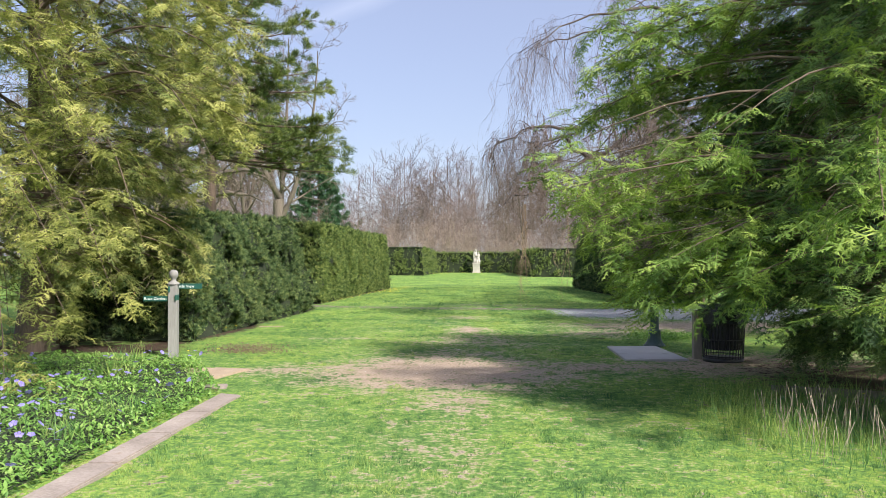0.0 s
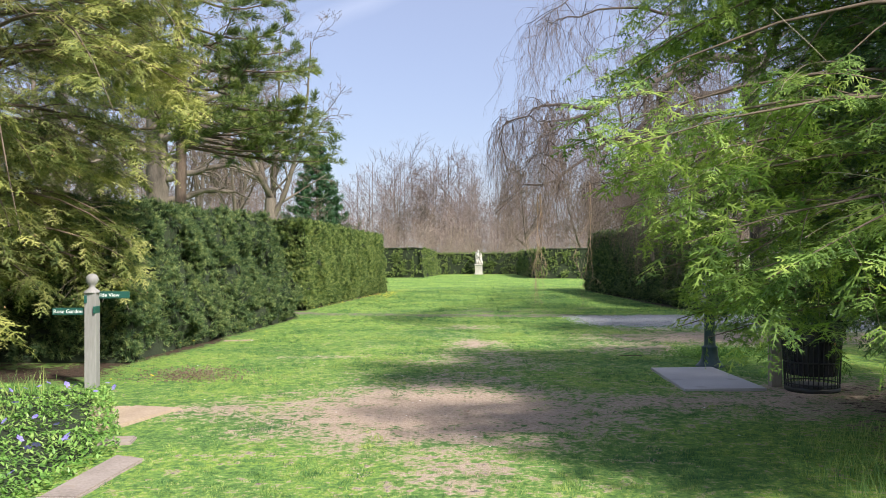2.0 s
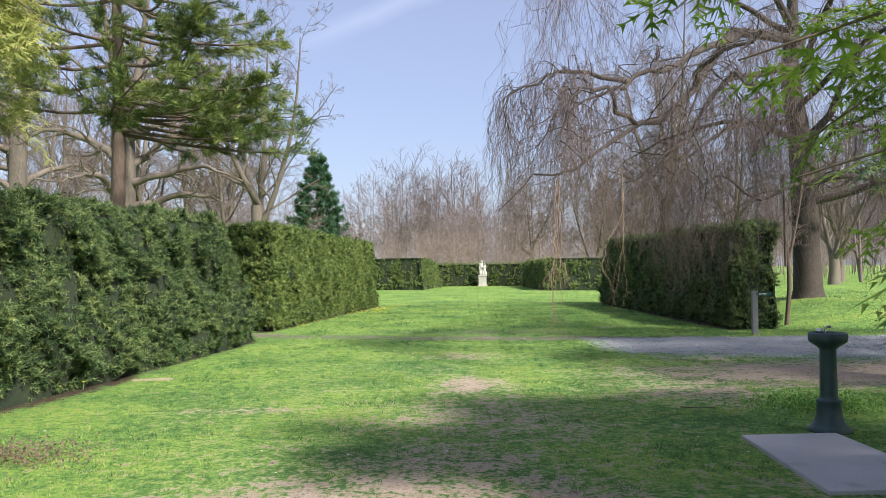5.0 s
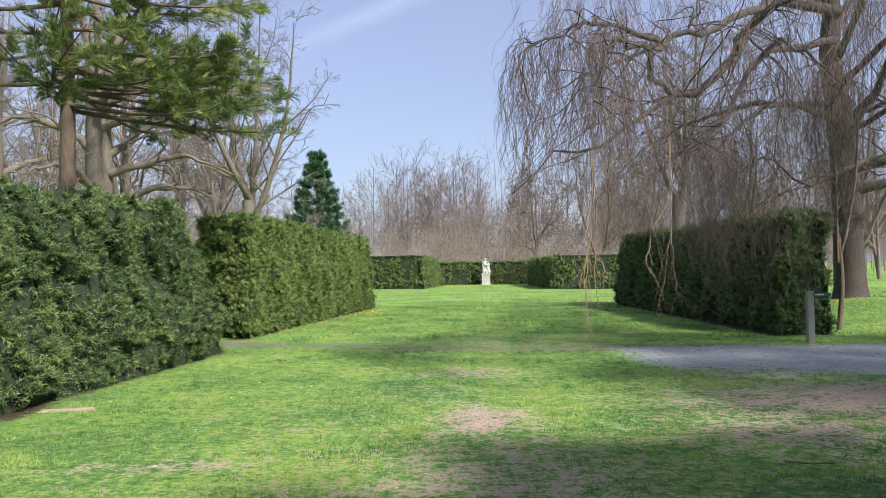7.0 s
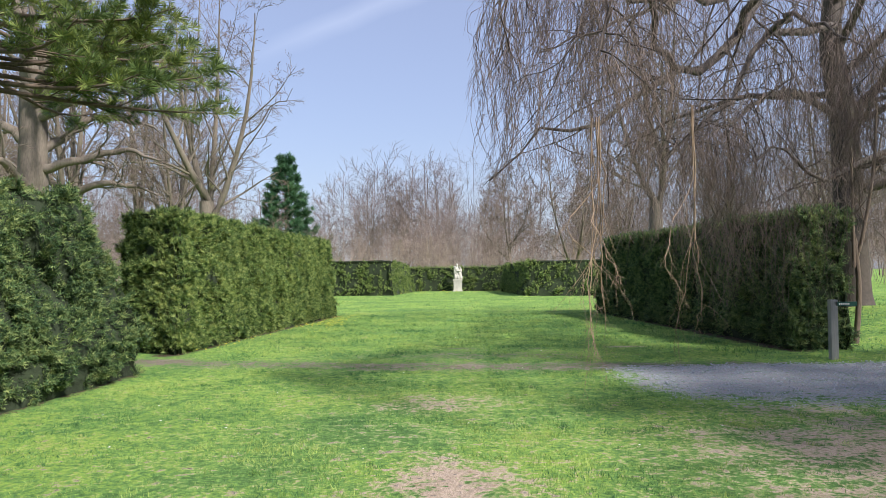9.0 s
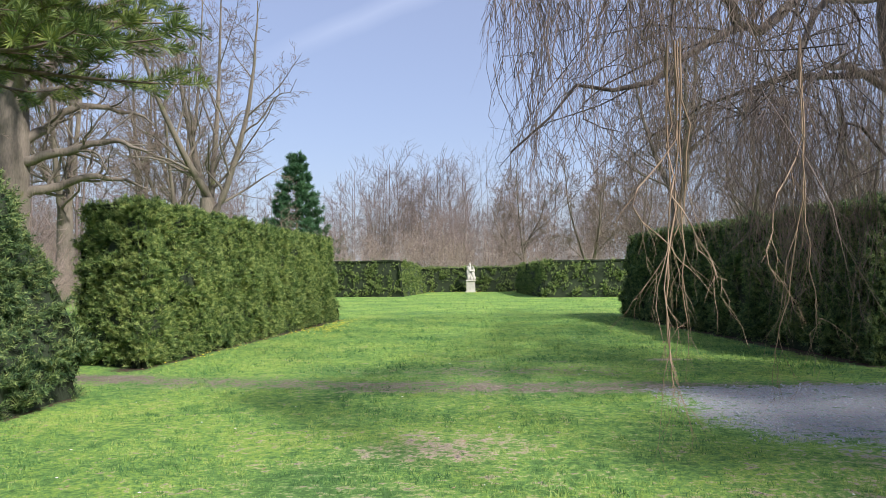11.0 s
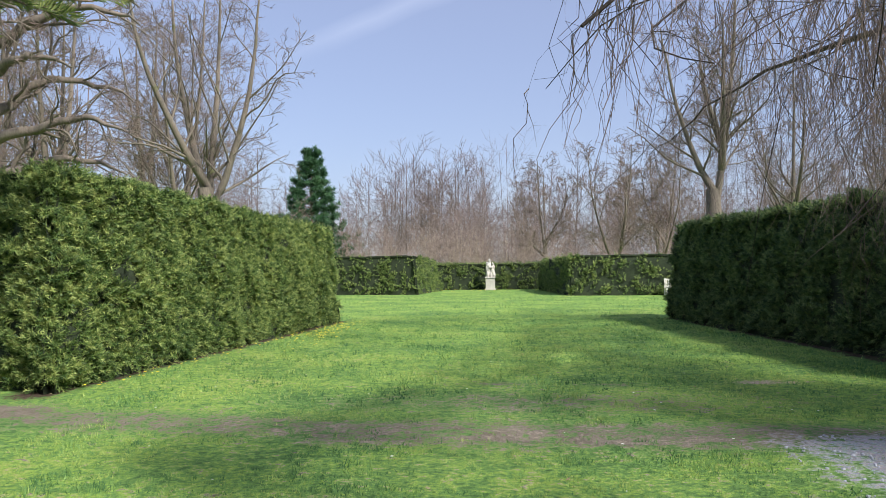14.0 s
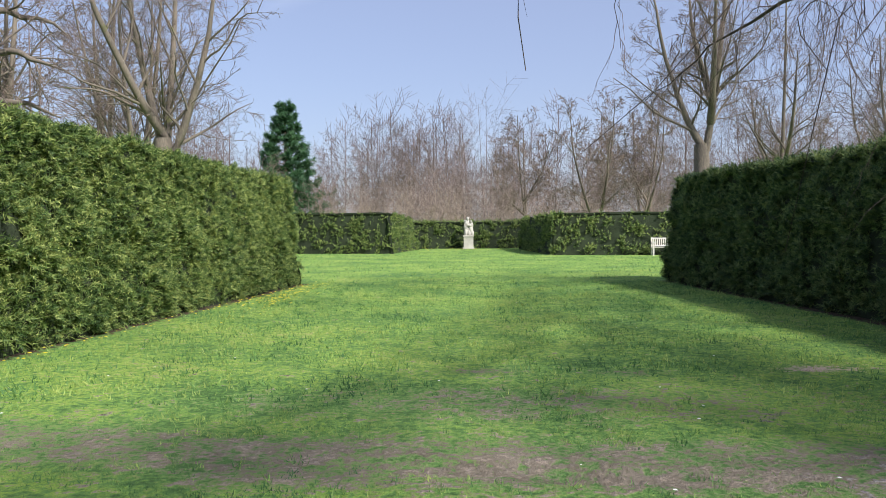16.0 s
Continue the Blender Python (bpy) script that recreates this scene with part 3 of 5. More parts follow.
def hedge(name, base, top, label, material, dense, size, amp, seed, faces=("right", "near", "top", "far", "left"), loose=0.6):
    """base and top: four corners each, near-right, far-right, far-left, near-left."""
    base, top = np.array([(*p, -0.02) for p in base]), np.array(top, float)
    quads = {"right": (base[0], base[1], top[1], top[0]), "near": (base[3], base[0], top[0], top[3]), "far": (base[1], base[2], top[2], top[1]),
             "left": (base[2], base[3], top[3], top[2]), "top": (top[0], top[1], top[2], top[3])}
    org = base.mean(0)
    cores, sprigs = [], []
    for key in quads:
        a, b, c, d = quads[key]
        nu, nv = max(2, int(np.linalg.norm(b - a) / 0.3)), max(2, int(np.linalg.norm(d - a) / 0.3))

        def surf(u, v):
            u, v = u[..., None], v[..., None]
            p = (a * (1 - u) + b * u) * (1 - v) + (d * (1 - u) + c * u) * v
            return p + lumps(p, amp, seed) * np.minimum(1, p[..., 2:3] * 2 + 0.3)

        U, Vv = np.meshgrid(np.linspace(0, 1, nu + 1), np.linspace(0, 1, nv + 1))
        S = surf(U, Vv)
        n_ = unit(np.cross(b - a, d - a))
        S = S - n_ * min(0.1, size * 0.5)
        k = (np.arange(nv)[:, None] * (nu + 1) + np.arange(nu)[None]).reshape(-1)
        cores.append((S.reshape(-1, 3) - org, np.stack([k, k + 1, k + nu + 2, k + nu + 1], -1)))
        if key not in faces:
            continue
        area = np.linalg.norm(np.cross(b - a, d - a))
        n = int(area * dense * 1.45)
        u, v = rng.random(n), rng.random(n)
        if key != "top":
            keep = v > 0.03 + 0.05 * rng.random(n)
            u, v = u[keep], v[keep]
        # shoots gather in clumps, with darker hollows between them
        per = 9
        m_ = len(u) // per
        cu, cv = np.repeat(u[:m_], per), np.repeat(v[:m_], per)
        off = rng.normal(size=(m_ * per, 2)) * size * 0.42
        at = surf(np.clip(cu + off[:, 0] / np.linalg.norm(b - a), 0, 1), np.clip(cv + off[:, 1] / np.linalg.norm(d - a), 0.02, 1))
        at = at + n_ * (np.repeat(rng.random(m_) - 0.75, per)[:, None] * size * 0.8)
        lean_ = (off[:, :1] * unit(b - a) + off[:, 1:] * unit(d - a)) / size
        way = n_ * 0.8 + np.array([0, 0, 0.35]) + lean_ * 1.1 + rng.normal(size=at.shape) * loose * 0.6
        u = cu
        fr = axes_of(way, n_ + rng.normal(size=at.shape) * 0.6 + np.array([0, 0, 0.3]))
        sprigs.append(scatter(SPRIG[0], SPRIG[1], fr, size * (0.6 + 0.8 * rng.random(len(u))), at - org - unit(way) * size * 0.45))
    h = thing(name, org, label, "hedge")
    # dark inner shell, coloured as the shade in the gaps between shoots
    part("woody_core", mesh_np("woody_core", *join(*cores), M_INNER_SHADE), None, h)
    part("foliage", mesh_np("foliage", *join(*sprigs), material), None, h)
    return h


hedge("clipped_hedge", [(-4.9, 26.2), (-3.72, 39.4), (-6.0, 39.8), (-6.5, 27.0)], [(-5.0, 26.45, 2.8), (-3.95, 39.1, 2.6), (-5.8, 39.4, 2.6), (-6.25, 27.1, 2.8)],
      "tall clipped green yew hedge along the lawn", M_YEW_CLIPPED, 430, 0.165, 0.14, 1.0, ("right", "near", "top"))
# this hedge's shade is partly painted by the darker foliage
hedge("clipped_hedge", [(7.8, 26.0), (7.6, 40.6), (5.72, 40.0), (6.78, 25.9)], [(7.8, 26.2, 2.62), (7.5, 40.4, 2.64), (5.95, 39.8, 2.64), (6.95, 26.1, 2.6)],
      "tall dark green yew hedge in shade", M_YEW_SHADED, 330, 0.18, 0.12, 4.0, ("left", "near", "far", "top"))
hedge("clipped_hedge", [(-3.45, 64.6), (-2.35, 74.0), (-16.0, 74.5), (-16.0, 66.4)], [(-3.7, 64.8, 2.42), (-2.9, 73.8, 2.2), (-16.0, 74.0, 2.3), (-16.0, 66.6, 2.4)],
      "square-clipped yew hedge block with a sunlit end", M_YEW_CLIPPED, 42, 0.26, 0.05, 2.0, ("right", "near"), 0.4)
hedge("clipped_hedge", [(17.0, 59.0), (15.0, 74.0), (4.45, 73.0), (5.15, 60.6)], [(17.0, 59.2, 2.3), (15.0, 73.8, 2.2), (4.6, 72.8, 2.1), (5.4, 60.8, 2.25)],
      "square-clipped dark yew hedge block beside the lawn", M_YEW_CLIPPED, 42, 0.26, 0.05, 3.0, ("left", "near"), 0.4)
hedge("clipped_hedge", [(6.0, 76.0), (6.0, 78.0), (-4.0, 78.0), (-4.0, 76.0)], [(6.0, 76.15, 1.95), (6.0, 77.8, 1.95), (-4.0, 77.8, 1.95), (-4.0, 76.15, 1.95)],
      "low clipped yew hedge closing the lawn behind a statue", M_YEW_CLIPPED, 45, 0.26, 0.04, 5.0, ("near", "top"), 0.4)
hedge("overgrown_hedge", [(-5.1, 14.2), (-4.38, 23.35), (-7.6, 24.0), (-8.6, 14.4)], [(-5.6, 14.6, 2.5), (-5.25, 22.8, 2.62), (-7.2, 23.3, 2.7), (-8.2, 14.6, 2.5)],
      "overgrown dark yew hedge with loose shoots", M_YEW_SHADED, 300, 0.165, 0.3, 6.0, ("right", "near", "top", "far"), 0.8)

# ---------- conifers ----------
def spray_template(pairs, seed, feather=True):
    """A flat feathery spray, one unit long: a stem with side shoots, each set with short leafy shootlets."""
    r = random.Random(seed)
    V, F = [], []

    def leaflet(b, d, ln, w):
        d = d / np.linalg.norm(d)
        side = np.array((d[1], -d[0], r.uniform(-0.4, 0.4))) * w / 2
        V.extend((b - side, b + side, b + d * ln))
        F.append((len(V) - 3, len(V) - 2, len(V) - 1))

    def shoot(b, d, ln, n):
        d = d / np.linalg.norm(d)
        side = np.array((d[1], -d[0], 0))
        for k in range(n):
            p = b + d * ln * (0.18 + 0.75 * k / n) + np.array((0, 0, -0.1 * ln * (k / n) ** 2))
            for q in (-1, 1):
                leaflet(p, d * r.uniform(0.5, 1.0) + side * q * r.uniform(0.7, 1.1) + np.array((0, 0, r.uniform(-0.4, 0.15))), ln * r.uniform(0.22, 0.36) * (1.15 - 0.5 * k / n), 0.042)
        leaflet(b, d, ln * 1.05, 0.035)

    leaflet(np.zeros(3), np.array((0, 1, -0.1)), 1.0, 0.03)
    for i in range(pairs):
        y = 0.08 + 0.8 * i / pairs
        for q in (-1, 1):
            a = radians(r.uniform(40, 68))
            ln = (0.5 - 0.3 * y) * r.uniform(0.6, 1.2)
            shoot(np.array((0, y + r.uniform(-0.04, 0.04), -0.12 * y * y)), np.array((q * math.sin(a), math.cos(a), -0.25 * r.uniform(-0.2, 1.5))), ln, (4 if i < 2 else 3) if feather else 1)
    shoot(np.array((0, 0.8, -0.08)), np.array((0, 1, -0.2)), 0.25, 2)
    return np.array(V), np.array(F)


SPRAYS = [spray_template(4, k) for k in (1, 2, 3, 4)]
PLAIN_SPRAYS = [spray_template(4, k, False) for k in (1, 2, 3)]


def boughs(trunk_top, specs, K=9):
    """Main boughs (start height, azimuth, reach, rise at mid, drop at tip) as polylines from the trunk's axis."""
    P = []
    for z, az, reach, rise, drop in specs:
        d = np.array((math.sin(az), math.cos(az), 0))
        s = np.linspace(0, 1, K)
        p = d[None] * (reach * s)[:, None]
        p[:, 2] = z + rise * np.sin(s * 2.2) - drop * s**2.4
        side = np.array((d[1], -d[0], 0))
        p += side[None] * (0.12 * reach * np.sin(s * 3 + az * 5) * s)[:, None]
        P.append(p)
    return np.array(P)


def conifer(name, at, label, tall, trunk_r, specs, material, sprays, spray_size, n_side, n_spray, bark, sag=0.35, cones=0, dead=0, templates=SPRAYS, bare_lo=0.15, keep_out=None, tips=9.0, tip_mat=None):
    t = thing(name, at, label, "tree")
    TP = curve_points([(0, 0, -0.1), (0.05, 0.03, tall * 0.3), (-0.05, 0.05, tall * 0.65), (0, 0, tall)], 12)[None]
    TR = (trunk_r * (1 - 0.9 * np.linspace(0, 1, 12)))[None].copy()
    TR[0, 0] *= 1.35
    part("trunk", mesh_np("trunk", *tubes(TP, TR, 10), bark, True), None, t)
    B = boughs(tall, specs)
    BR = np.array([np.linspace(0.006 * s[2] + 0.006, 0.003, B.shape[1]) for s in specs])
    if keep_out:
        for k in range(len(B)):
            for _ in range(40):
                if not keep_out(*(B[k, -1] + np.array(at))):
                    break
                B[k] = B[k, :1] + (B[k] - B[k, :1]) * 0.93
    S, SR = grow(B, BR, n_side, 0.3, radians(58), -0.05, bare_lo, 0.99, 5, 0.5, 0.1, sag)
    # flatten the side branches towards the bough's own plane
    S[:, 1:, 2] = S[:, :1, 2] + (S[:, 1:, 2] - S[:, :1, 2]) * 0.45 - 0.12 * np.linspace(0.2, 1, 4) ** 2
    if keep_out:
        free = np.array([not keep_out(*(q + np.array(at))) for q in S[:, -1]])
        S, SR = S[free], SR[free]
    woods = [tubes(B, BR, 5), tubes(S, SR, 3)]
    part("branch_crown", mesh_np("branch_crown", *join(*woods), bark), None, t)
    u = 0.12 + 0.88 * (np.arange(n_spray)[None] + rng.random((len(S), n_spray))) / n_spray
    pos, T, _ = along(S, SR, u)
    pos, T = pos.reshape(-1, 3), T.reshape(-1, 3)
    tb = 0.55 + 0.45 * rng.random((len(B), sprays))
    pb, Tb, _ = along(B, BR, tb)
    pos, T = np.concatenate([pos, pb.reshape(-1, 3)]), np.concatenate([T, Tb.reshape(-1, 3)])
    if keep_out:
        free = np.array([not keep_out(*(q + w * spray_size + np.array(at))) for q, w in zip(pos, T)])
        pos, T = pos[free], T[free]
    n = len(pos)
    T[:, 2] *= 0.5
    way = unit(T + rng.normal(size=(n, 3)) * np.array([0.75, 0.75, 0.25]) + np.array([0, 0, -0.16]))
    up = np.tile([0, 0, 1.0], (n, 1)) + rng.normal(size=(n, 3)) * 0.32
    fr = axes_of(way, up)
    size = spray_size * (0.6 + 0.8 * rng.random(n)) * np.where(np.arange(n) % 3 == 0, 1.35, 1.0)
    k = rng.integers(0, len(templates), n)
    far_out = np.hypot(pos[:, 0], pos[:, 1]) / (max(s[2] for s in specs) * (1.05 - 0.75 * np.clip(pos[:, 2] / tall, 0, 1))) + 0.2 * (rng.random(n) - 0.5) > tips
    # outer sprays take the lighter material in place of sun on them
    for name_, mat_, sel in (("needles", material, ~far_out), ("tip_growth", tip_mat or M_HEMLOCK_LIT, far_out)):
        if sel.sum() > 30:
            sets = [scatter(tv, tf, fr[(k == i) & sel], size[(k == i) & sel], pos[(k == i) & sel]) for i, (tv, tf) in enumerate(templates)]
            part(name_, mesh_np(name_, *join(*sets), mat_), None, t, "outer sprays in a lighter sunlit colour" if name_ == "tip_growth" else "")
    if cones:
        pick = rng.choice(n, cones, replace=False)
        cv, cf = lathe([(0.1, 0), (0.55, 0.5), (0.4, 1.3), (0.05, 1.7)], 5)
        fc = axes_of(rng.normal(size=(cones, 3)) * 0.3 + np.array([1.0, 0, 0]), np.tile([0, 0, 1.0], (cones, 1)))
        part("cone_crop", mesh_np("cone_crop", *scatter(cv, cf, fc, np.full(cones, 0.014), pos[pick] + way[pick] * size[pick, None] * 0.8), M_CONE), None, t, "small tan seed cones")
    if dead:
        pick = rng.choice(len(S), dead)
        D, DR = grow(S[pick], SR[pick], 4, 0.9, radians(50), -0.1, 0.1, 0.9, 5, 0.6, 0.3, 0.2)
        part("deadwood", mesh_np("deadwood", *tubes(D, np.maximum(DR, 0.0025), 3), M_DEAD), None, t, "bare grey dead twigs")
    return t


def azimuths(n, centre, spread, seed):
    r = random.Random(seed)
    return [centre + spread * ((i + 0.5) / n * 2 - 1) + r.uniform(-0.12, 0.12) for i in range(n)], r


def over_lawn(x, y, z):
    """Where no bough of the trees by the flower bed reaches."""
    return x > 0.25 - 0.62 * (max(y, 11.0) - (8.3 if z > 2.9 else 6.8)) - 0.5 or x > -2.9 or z < 2.7 and 9.8 < y < 13.2 and x > -5.4


def over_walk(x, y, z):
    """Where no bough of the dark hemlock reaches."""
    if 6.8 < y < 9.6 and z < 2.75:
        return x < 1.02 + 0.64 * max(0.0, 2.4 - z) or z < 0.8 and x < 4.3
    return y > 7.0 and x < 0.85 + 0.57 * (y - 6.6) and z < 2.0 + 0.36 * (y - 6.6) or x < 1.05 or z < 0.85 and x < 4.3 or z > 2.9 and x - 0.67 * z < 1.3 and 8.2 < y + 0.89 * z < 12.3


# hemlock with golden foliage beside the flower bed: the boughs reach towards the lawn
specs = []
for z, reach, rise, drop, n in ((1.6, 4.9, 0.7, 1.7, 9), (2.3, 5.6, 0.8, 1.7, 10), (3.1, 5.5, 0.9, 1.7, 10), (4.0, 5.2, 0.9, 1.7, 10), (4.9, 4.9, 1.0, 1.6, 9), (5.9, 4.6, 1.0, 1.5, 9),
                                (7.0, 4.2, 1.0, 1.4, 8), (8.2, 3.6, 0.9, 1.2, 8), (9.6, 2.9, 0.8, 1.0, 7), (11.0, 2.0, 0.6, 0.7, 6)):
    az, r = azimuths(n, radians(125), radians(88), int(z * 10))
    specs += [(z + r.uniform(-0.3, 0.3), a, reach * r.uniform(0.8, 1.08), rise * r.uniform(0.7, 1.3), drop * r.uniform(0.7, 1.25)) for a in az]
conifer("hemlock_tree", (-7.35, 12.9, 0), "broad hemlock with golden-green drooping sprays and cones", 13.0, 0.3, specs, M_HEMLOCK_GOLD, 12, 0.3, 14, 8, M_BARK, cones=700, dead=120, keep_out=over_lawn, tips=0.66, tip_mat=M_GOLD_LIT)
specs = []
for z, reach, rise, drop, n in ((1.2, 3.0, 0.5, 1.0, 7), (2.4, 3.4, 0.6, 1.2, 7), (3.6, 3.9, 0.8, 1.3, 8), (4.8, 4.2, 0.8, 1.3, 8), (6.0, 4.2, 0.9, 1.2, 8), (7.4, 3.8, 0.9, 1.1, 7), (9.0, 3.2, 0.8, 1.0, 7), (10.6, 2.2, 0.6, 0.8, 5)):
    az, r = azimuths(n, radians(110), radians(95), int(z * 10) + 3)
    specs += [(z + r.uniform(-0.3, 0.3), a, reach * r.uniform(0.75, 1.1), rise * r.uniform(0.7, 1.3), drop * r.uniform(0.7, 1.25)) for a in az]
conifer("hemlock_tree", (-8.3, 15.6, 0), "tall hemlock with dense olive-green sprays behind a hedge", 12.5, 0.26, specs, M_HEMLOCK_GOLD, 10, 0.31, 12, 7, M_BARK, cones=250, dead=60, keep_out=over_lawn, tips=0.72, tip_mat=M_GOLD_LIT)
# dark hemlock whose lit tips hang over the lawn's other edge
specs = []
for z, reach, rise, drop, n in ((0.9, 2.8, 0.2, 0.7, 9), (1.0, 3.6, 0.3, 0.7, 7), (1.3, 4.3, 0.6, 0.75, 9), (1.9, 4.7, 0.7, 1.1, 11), (2.6, 4.6, 0.8, 1.5, 11), (3.3, 4.5, 0.9, 1.3, 12), (4.1, 4.6, 0.9, 1.3, 12), (4.9, 3.8, 0.8, 1.1, 10), (5.8, 2.4, 0.8, 0.9, 8), (6.6, 1.3, 0.5, 0.6, 5)):
    az, r = azimuths(n, radians(262), radians(100), int(z * 10) + 7)
    specs += [(z + r.uniform(-0.3, 0.3), a, reach * r.uniform(0.78, 1.08), rise * r.uniform(0.7, 1.3), drop * r.uniform(0.7, 1.2)) for a in az]
for z, reach, n in ((3.8, 3.4, 6), (5.0, 3.3, 7), (6.0, 3.0, 7), (6.9, 2.2, 5)):
    az, r = azimuths(n, radians(30), radians(75), int(z * 10) + 2)
    specs += [(z, a, reach * r.uniform(0.8, 1.05), 0.8, 1.0) for a in az]
specs += [(2.4 + 0.2 * i, radians(274 + (i * 11) % 26), 4.1 + 0.1 * (i % 4), 0.7, 0.8) for i in range(13)]
specs += [(1.9, radians(256), 5.3, 0.9, 1.2), (1.2, radians(226), 4.2, 0.4, 1.0), (3.6, radians(276), 4.7, 0.9, 0.9), (4.3, radians(270), 4.6, 0.8, 0.9), (4.9, radians(281), 4.6, 0.9, 0.9), (3.2, radians(284), 4.6, 0.9, 0.7), (2.5, radians(267), 5.3, 0.8, 0.55), (2.9, radians(262), 5.2, 0.9, 0.8), (3.4, radians(272), 5.0, 1.0, 1.0), (1.5, radians(254), 5.1, 0.6, 0.55), (2.2, radians(259), 5.0, 0.7, 0.9), (1.9, radians(249), 4.9, 0.6, 0.9)]
specs += [(zt - 0.25, radians(az), 5.36 - 0.64 * (2.4 - zt), 0.75, 0.35) for zt, az in ((2.42, 260), (2.35, 256), (2.2, 263), (2.0, 258), (1.85, 264), (1.7, 255), (1.5, 261), (1.3, 257), (1.1, 263), (1.0, 259), (1.0, 266))]
conifer("hemlock_tree", (6.4, 8.9, 0), "dark green hemlock with bright drooping branch tips", 7.4, 0.3, specs, M_HEMLOCK, 34, 0.28, 14, 6, M_BARK, cones=260, dead=70, keep_out=over_walk, tips=0.74)

# two more dark hemlocks that shade the drive and the lawn's far edge
specs = []
for z, reach, rise, drop, n in ((1.8, 3.6, 0.5, 1.0, 9), (3.0, 3.7, 0.7, 1.2, 9), (4.2, 3.7, 0.8, 1.3, 9), (5.4, 3.5, 0.9, 1.3, 9), (6.6, 2.6, 0.8, 1.0, 8), (7.8, 1.5, 0.6, 0.8, 6)):
    az, r = azimuths(n, 0.0, math.pi, int(z * 10) + 5)
    specs += [(z + r.uniform(-0.3, 0.3), a, reach * r.uniform(0.8, 1.05), rise, drop * r.uniform(0.7, 1.2)) for a in az]
dark = conifer("hemlock_tree", (9.0, 14.6, 0), "dark green hemlock beside the gravel drive", 9.0, 0.26, specs, M_HEMLOCK, 6, 0.46, 9, 5, M_BARK, templates=PLAIN_SPRAYS)
# larger copy out of view, added only to cast broad shade on the lawn
big = copy_thing(dark, pose(12.8, 16.4, 0, 0, 0, 70))
big.scale = (1.45, 1.45, 1.45)
tagged(big, "unseen tall hemlock added to shade the lawn")

# pine behind the overgrown hedge: upturned brushes of long needles
r1 = random.Random(9)
TUFT = kites([((0, 0.12 * (i % 4), 0), (math.cos(i * 2.4) * 0.75, 0.75 + 0.25 * r1.random(), math.sin(i * 2.4) * 0.75), 0.75 * r1.uniform(0.8, 1.15), 0.055) for i in range(16)])


def pine(name, at, label, tall, trunk_r, specs, material, n_side, n_tuft, size):
    t = thing(name, at, label, "tree")
    TP = curve_points([(0, 0, -0.1), (0.1, 0.0, tall * 0.35), (-0.05, 0.1, tall * 0.7), (0, 0, tall)], 12)[None]
    TR = (trunk_r * (1 - 0.85 * np.linspace(0, 1, 12)))[None]
    part("trunk", mesh_np("trunk", *tubes(TP, TR, 10), M_BARK, True), None, t)
    B = boughs(tall, specs)
    BR = np.array([np.linspace(0.011 * s[2] + 0.012, 0.009, B.shape[1]) for s in specs])
    S, SR = grow(B, BR, n_side, 0.27, radians(46), 0.12, 0.35, 0.99, 5, 0.5, 0.1, 0.0)
    S[:, 1:, 2] = S[:, :1, 2] + (S[:, 1:, 2] - S[:, :1, 2]) * 0.4
    part("branch_crown", mesh_np("branch_crown", *join(tubes(B, BR, 6), tubes(S, SR, 4)), M_BARK), None, t)
    u = 0.25 + 0.75 * (np.arange(n_tuft)[None] + rng.random((len(S), n_tuft))) / n_tuft
    pos, T, _ = along(S, SR, u)
    pos, T = pos.reshape(-1, 3), T.reshape(-1, 3)
    way = T + rng.normal(size=T.shape) * 0.25 + np.array([0, 0, 0.35])
    V, F = scatter(TUFT[0], TUFT[1], axes_of(way, rng.normal(size=T.shape)), size * (0.7 + 0.6 * rng.random(len(pos))), pos)
    part("needles", mesh_np("needles", V, F, material), None, t)
    return t


specs = []
for z, reach, n in ((5.3, 3.5, 6), (6.3, 3.8, 7), (7.3, 3.8, 7), (8.4, 3.6, 7), (9.6, 3.3, 7), (10.9, 2.8, 6), (12.4, 2.0, 5)):
    az, r = azimuths(n, radians(125), radians(120), int(z * 10) + 11)
    specs += [(z + r.uniform(-0.3, 0.3), a, reach * r.uniform(0.8, 1.1), -0.7 * r.random() - 0.2, -0.6 * r.random() - 0.2) for a in az]
specs += [(z, radians(a), 4.3, -0.4, 0.1) for z, a in ((4.9, 84), (5.3, 98), (5.0, 112), (5.7, 92), (6.2, 106), (5.5, 122))]
specs += [(6.4, radians(128), 3.8, -1.15, -0.45), (5.9, radians(104), 3.9, -0.9, -0.6), (7.6, radians(120), 3.7, -0.9, -0.5), (5.2, radians(96), 3.8, -0.5, -0.4), (5.6, radians(150), 4.4, -0.7, -0.4)]
pine("pine_tree", (-8.2, 24.6, 0), "pine with long bristling needles and upturned branch tips", 14.5, 0.2, specs, M_PINE, 13, 10, 0.24)
specs = []
for i in range(12):
    z = 3.0 + 1.7 * i
    az, r = azimuths(int(5 + 6 * (1 - i / 12)), 0, math.pi, i + 40)
    specs += [(z, a, (8.2 * (1 - (z - 3) / 20.5) + 0.4) * r.uniform(0.7, 1.1), 0.5, -1.0 - 0.8 * r.random()) for a in az]
pine("pine_tree", (-30.5, 160.0, 0), "dark conical white pine among bare trees", 24.0, 0.4, specs, M_PINE_FAR, 9, 7, 1.05)

# ---------- weeping beech ----------
BX, BY = 11.3, 33.0
beech = thing("weeping_beech", (BX, BY, 0.45), "huge leafless weeping beech with long hanging twigs", "tree")
limb_paths, limb_size = [], []


def limb(size, *points):
    limb_paths.append(points)
    limb_size.append(size)


